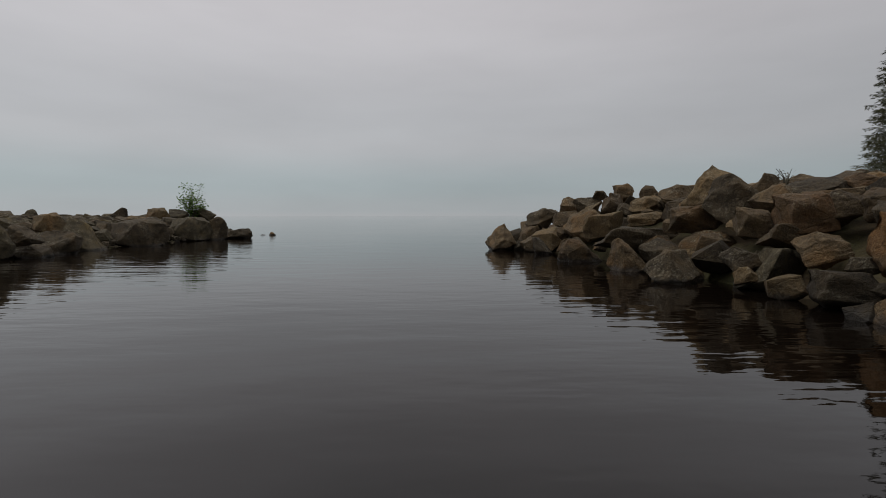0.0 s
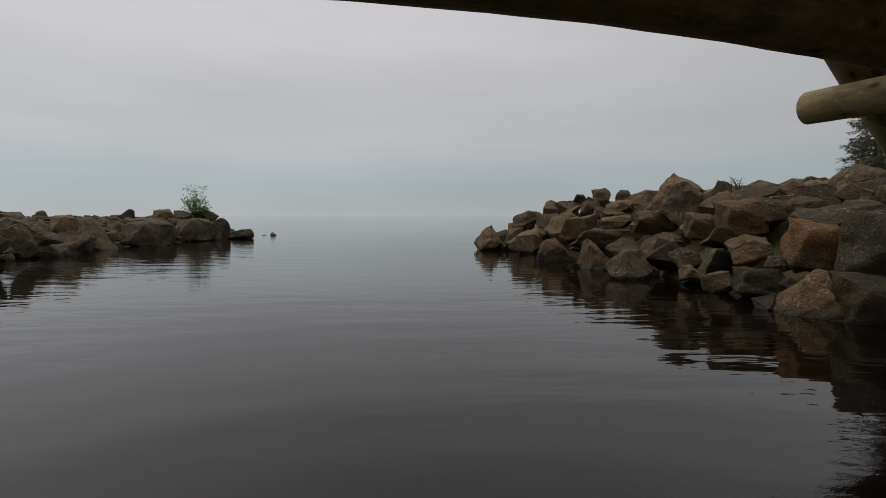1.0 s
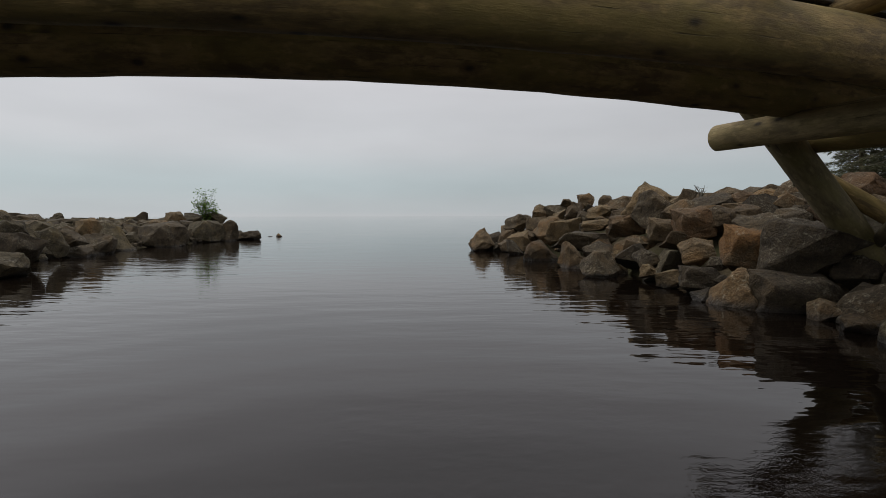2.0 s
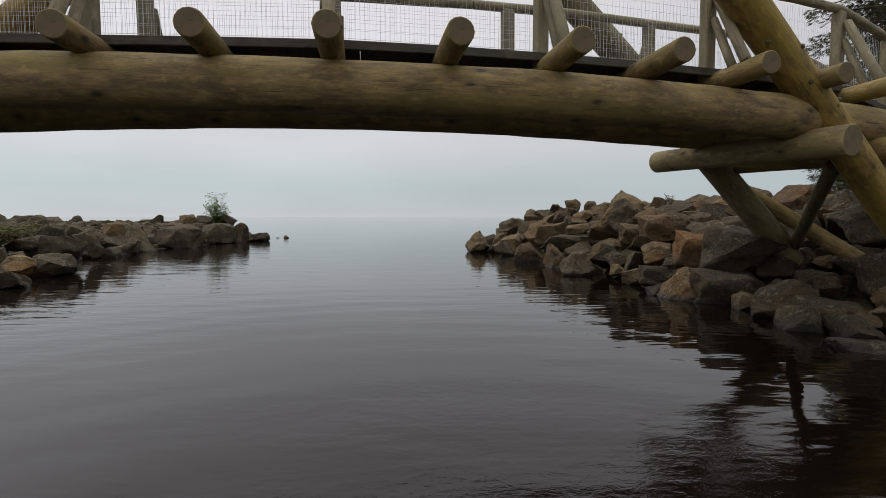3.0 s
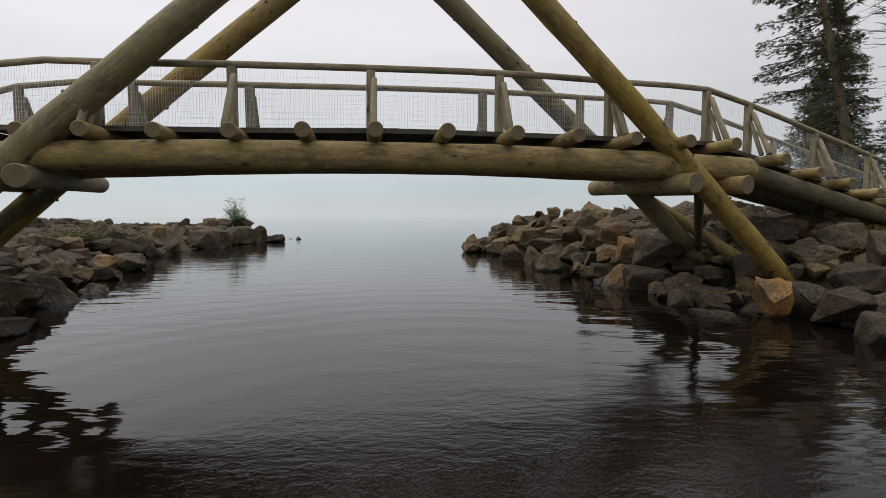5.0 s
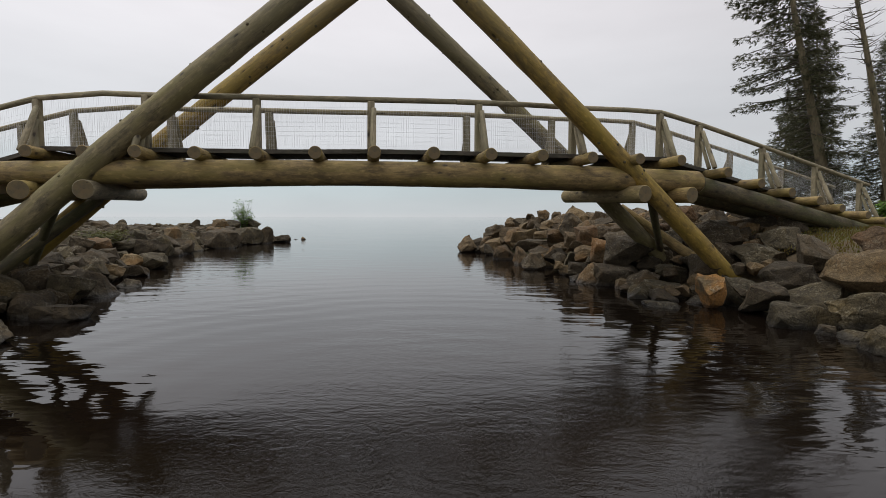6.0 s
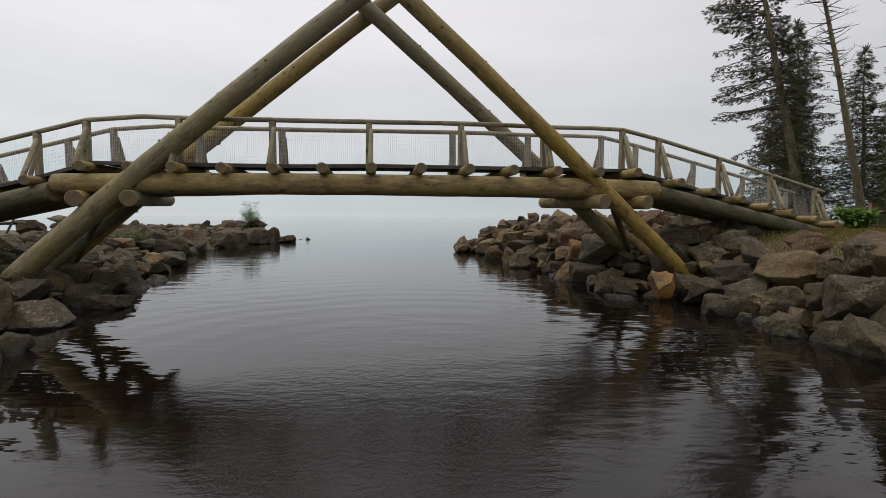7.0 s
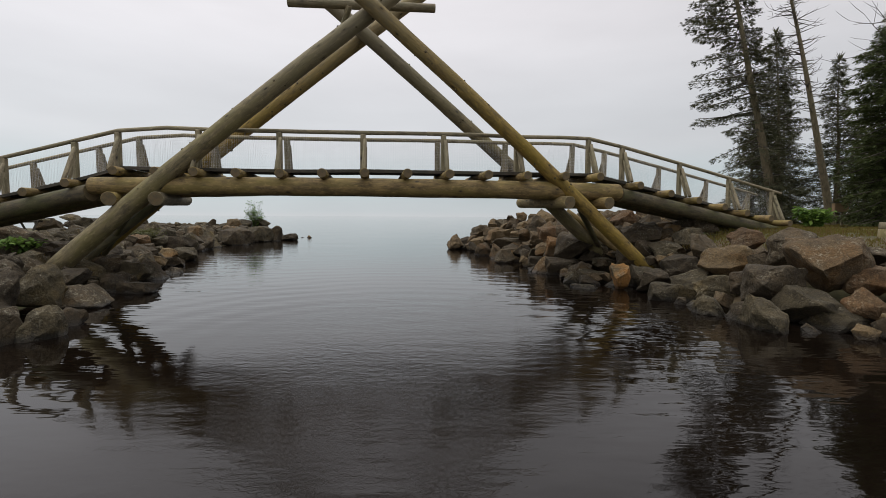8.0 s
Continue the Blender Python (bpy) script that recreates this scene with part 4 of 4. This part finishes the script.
conifer("spruce_tree", "low spruce with wide dark boughs behind the ramp", 27.2, 28.2, 1.6, 9.6, (-0.2, 0), 0.17, 0.03, 120, 2.9, 6, NEEDLES, gap=0.1, taper=0.9)
conifer("cedar_tree", "tall dense cedar with a reddish trunk on the lawn", 22.6, 9.8, 1.6, 20.0, (-0.7, 0), 0.40, 0.04, 230, 2.1, 7, CEDAR, dead=50, dry=(0.42, 0.75), twig=(1.5, 2.9), gap=0.05, taper=0.5, fingers=9, stop=0.52)
conifer("spruce_tree", "tall pointed spruce far behind the jetty", 38.0, 40.5, 1.2, 15.4, (-0.3, 0), 0.22, 0.03, 190, 3.2, 9, NEEDLES, gap=0.05, taper=0.85)
conifer("cedar_tree", "dense green cedar beside the lawn", 25.2, 12.2, 1.6, 13.0, (-0.4, 0), 0.25, 0.05, 200, 2.6, 8, CEDAR, taper=0.6, fingers=8)


def leafy(name, label, category, x, y, z, wide, high, stems, leaves, leaf, seed, material, airy=0.0):
    """A bush: thin stems from one root, broad pointed leaves, thinner towards the top."""
    rnd = random.Random(seed)
    thing = tagged(new(name), label, category)
    thing.location = (x, y, z)
    sv, sf, lv, lf = [], [], [], []
    for i in range(stems):
        a = rnd.uniform(0, 2 * math.pi)
        spread = wide * 0.5 * math.sqrt(rnd.random())
        top = high * (rnd.uniform(0.45, 0.75) if rnd.random() > airy else rnd.uniform(0.85, 1.0))
        end = Vector((math.cos(a) * spread, math.sin(a) * spread, top))
        mid = Vector((end.x * 0.35, end.y * 0.35, top * 0.55))
        pts = [Vector((end.x * 0.1, end.y * 0.1, -0.1)), mid, end]
        tube(sv, sf, pts, [0.016, 0.011, 0.004], 4)
        for j in range(leaves):
            q = 1 - rnd.random() ** 1.4 * 0.85
            p = pts[0].lerp(mid, q * 2) if q < 0.5 else mid.lerp(end, q * 2 - 1)
            p = p + Vector((rnd.uniform(-1, 1), rnd.uniform(-1, 1), rnd.uniform(-0.6, 0.6))) * wide * 0.12
            d = Vector((rnd.uniform(-1, 1), rnd.uniform(-1, 1), rnd.uniform(-0.5, 0.5))).normalized()
            s = d.cross(Vector((rnd.uniform(-0.4, 0.4), rnd.uniform(-0.4, 0.4), 1))).normalized()
            size = leaf * rnd.uniform(0.6, 1.25)
            base = len(lv)
            lv.extend([p, p + d * size * 0.45 + s * size * 0.33, p + d * size + Vector((0, 0, -0.12 * size)), p + d * size * 0.45 - s * size * 0.33])
            lf.append((base, base + 1, base + 2, base + 3))
    part("stalk", mesh_of("stalk", sv, sf), TWIG, thing)
    part("foliage", mesh_of("foliage", lv, lf, False), material, thing)
    return thing


leafy("bush", "small green bush with tall thin shoots on the stone spit", "bush", -16.4, 31.3, 0.7, 1.7, 2.8, 46, 36, 0.16, 1, LEAVES, 0.2)
leafy("bush", "bright green broad-leaved bush on the lawn's edge", "bush", 17.9, 8.6, 1.45, 1.35, 1.45, 60, 40, 0.2, 2, LEAVES)
leafy("bush", "pale green young broad-leaved tree behind the cedar", "bush", 32.0, 21.5, 1.5, 2.6, 9.5, 40, 60, 0.28, 3, WEEDS, 0.4)
leafy("weed_clump", "low green leafy weeds between the boulders", "weeds", -9.95, 0.25, 1.05, 1.2, 0.5, 34, 26, 0.15, 4, LEAVES)
leafy("weed_clump", "yellow-green weeds growing among the stones", "weeds", -13.2, 10.4, 0.95, 2.2, 0.4, 34, 22, 0.12, 5, WEEDS)
leafy("weed_clump", "yellow-green weeds growing among the stones", "weeds", -14.6, 12.4, 1.0, 2.4, 0.4, 34, 22, 0.12, 6, WEEDS)
leafy("weed_clump", "green weeds below the ramp", "weeds", 11.0, 5.6, 1.2, 2.2, 0.45, 34, 24, 0.12, 7, WEEDS)
leafy("weed_clump", "dry sprig among the boulders of the jetty", "weeds", 7.9, 11.0, 1.95, 0.5, 0.55, 8, 5, 0.07, 8, TWIG)


def grass(x0, x1, y0, y1, count, seed, label):
    rnd = random.Random(seed)
    verts, faces = [], []
    while len(faces) < count:
        x, y = rnd.uniform(x0, x1), rnd.uniform(y0, y1)
        if bank(x, y) < 0.85 or crowded(x, y, -0.05) or noise.noise(Vector((x * 0.35, y * 0.35, 7))) < -0.25:
            continue
        z, a = bank(x, y) - 0.04, rnd.uniform(0, 2 * math.pi)
        d = Vector((math.cos(a), math.sin(a), 0))
        h = rnd.uniform(0.04, 0.11)
        base = len(verts)
        p = Vector((x, y, z))
        verts.extend([p - d * 0.016, p + d * 0.016, p + Vector((rnd.uniform(-0.4, 0.4) * h, rnd.uniform(-0.4, 0.4) * h, h))])
        faces.append((base, base + 1, base + 2))
    ob = part("grass", mesh_of("grass", verts, faces, False), GRASS)
    return tagged(ob, label, "grass", kind="stuff")


grass(9.5, 32.0, -8.0, 18.0, 75000, 1, "short patchy green and dry grass of the lawn")
grass(-24.0, -9.0, -4.0, 16.0, 12000, 2, "short patchy grass behind the stones")


# ---- small things on the shore ----
def box_mesh(name, size, at=(0, 0, 0), bevel=0.01):
    bm = bmesh.new()
    bmesh.ops.create_cube(bm, size=1.0)
    bmesh.ops.scale(bm, vec=size, verts=bm.verts)
    bmesh.ops.bevel(bm, geom=bm.edges[:], offset=bevel, segments=2, affect="EDGES")
    bmesh.ops.translate(bm, vec=at, verts=bm.verts)
    layer = bm.loops.layers.uv.new("UVMap")
    for f in bm.faces:
        for lp in f.loops:
            lp[layer].uv = (lp.vert.co.x + lp.vert.co.z, lp.vert.co.y + lp.vert.co.z)
    me = bpy.data.meshes.new(name)
    bm.to_mesh(me)
    bm.free()
    return me


notice = tagged(new("notice_box"), "brown wooden notice box on a thin post", "notice box")
notice.location = (22.5, 13.0, 1.55)
part("post", box_mesh("post", (0.08, 0.08, 1.5), (0.1, 0, 0.65)), RAIL, notice)
part("box", box_mesh("box", (0.72, 0.22, 0.46), (0, 0, 1.12), 0.015), BOX_WOOD, notice)
part("roof", box_mesh("roof", (0.84, 0.34, 0.05), (0, 0, 1.38), 0.01), SAWN, notice, "dark board roof")

bollard = tagged(new("bollard"), "short brown timber bollard with a pale worn top", "bollard")
bollard.location = (14.75, 1.5, 1.05)
part("shaft", log_mesh("shaft", [(0, 0, -0.3), (0, 0, 0.75)], 0.2, 0.19, 16, 0.03, 7), [POLE, END], bollard, m=Matrix.Identity(4))
part("cap", log_mesh("cap", [(0, 0, 0.755), (0, 0, 0.95)], 0.185, 0.175, 16, 0.03, 8), [RAIL, END], bollard, "pale grey cap", m=Matrix.Identity(4))

table = tagged(new("picnic_table"), "weathered wooden picnic table on the grass", "picnic table")
table.location = (-18.0, 8.6, 1.42)
for i in range(5):
    part("tabletop_board", board_mesh("tabletop_board", 2.2, 0.14, 0.045), RAIL, table, m=pose(0, -0.3 + 0.15 * i, 0.74, 0, 0, 0))
for y in (-0.68, 0.68):
    part("bench_board", board_mesh("bench_board", 2.2, 0.24, 0.045), RAIL, table, m=pose(0, y, 0.44, 0, 0, 0))
for x in (-0.75, 0.75):
    part("crossbar", board_mesh("crossbar", 1.5, 0.05, 0.1), SAWN, table, m=pose(x, 0, 0.37, 0, 0, 90))
    for s in (-1, 1):
        part("leg", board_mesh("leg", 0.92, 0.09, 0.05), SAWN, table, m=pose(x + 0.05, s * 0.42, 0.35, 0, 0, 90) @ pose(0, 0, 0, 0, s * -58, 0))
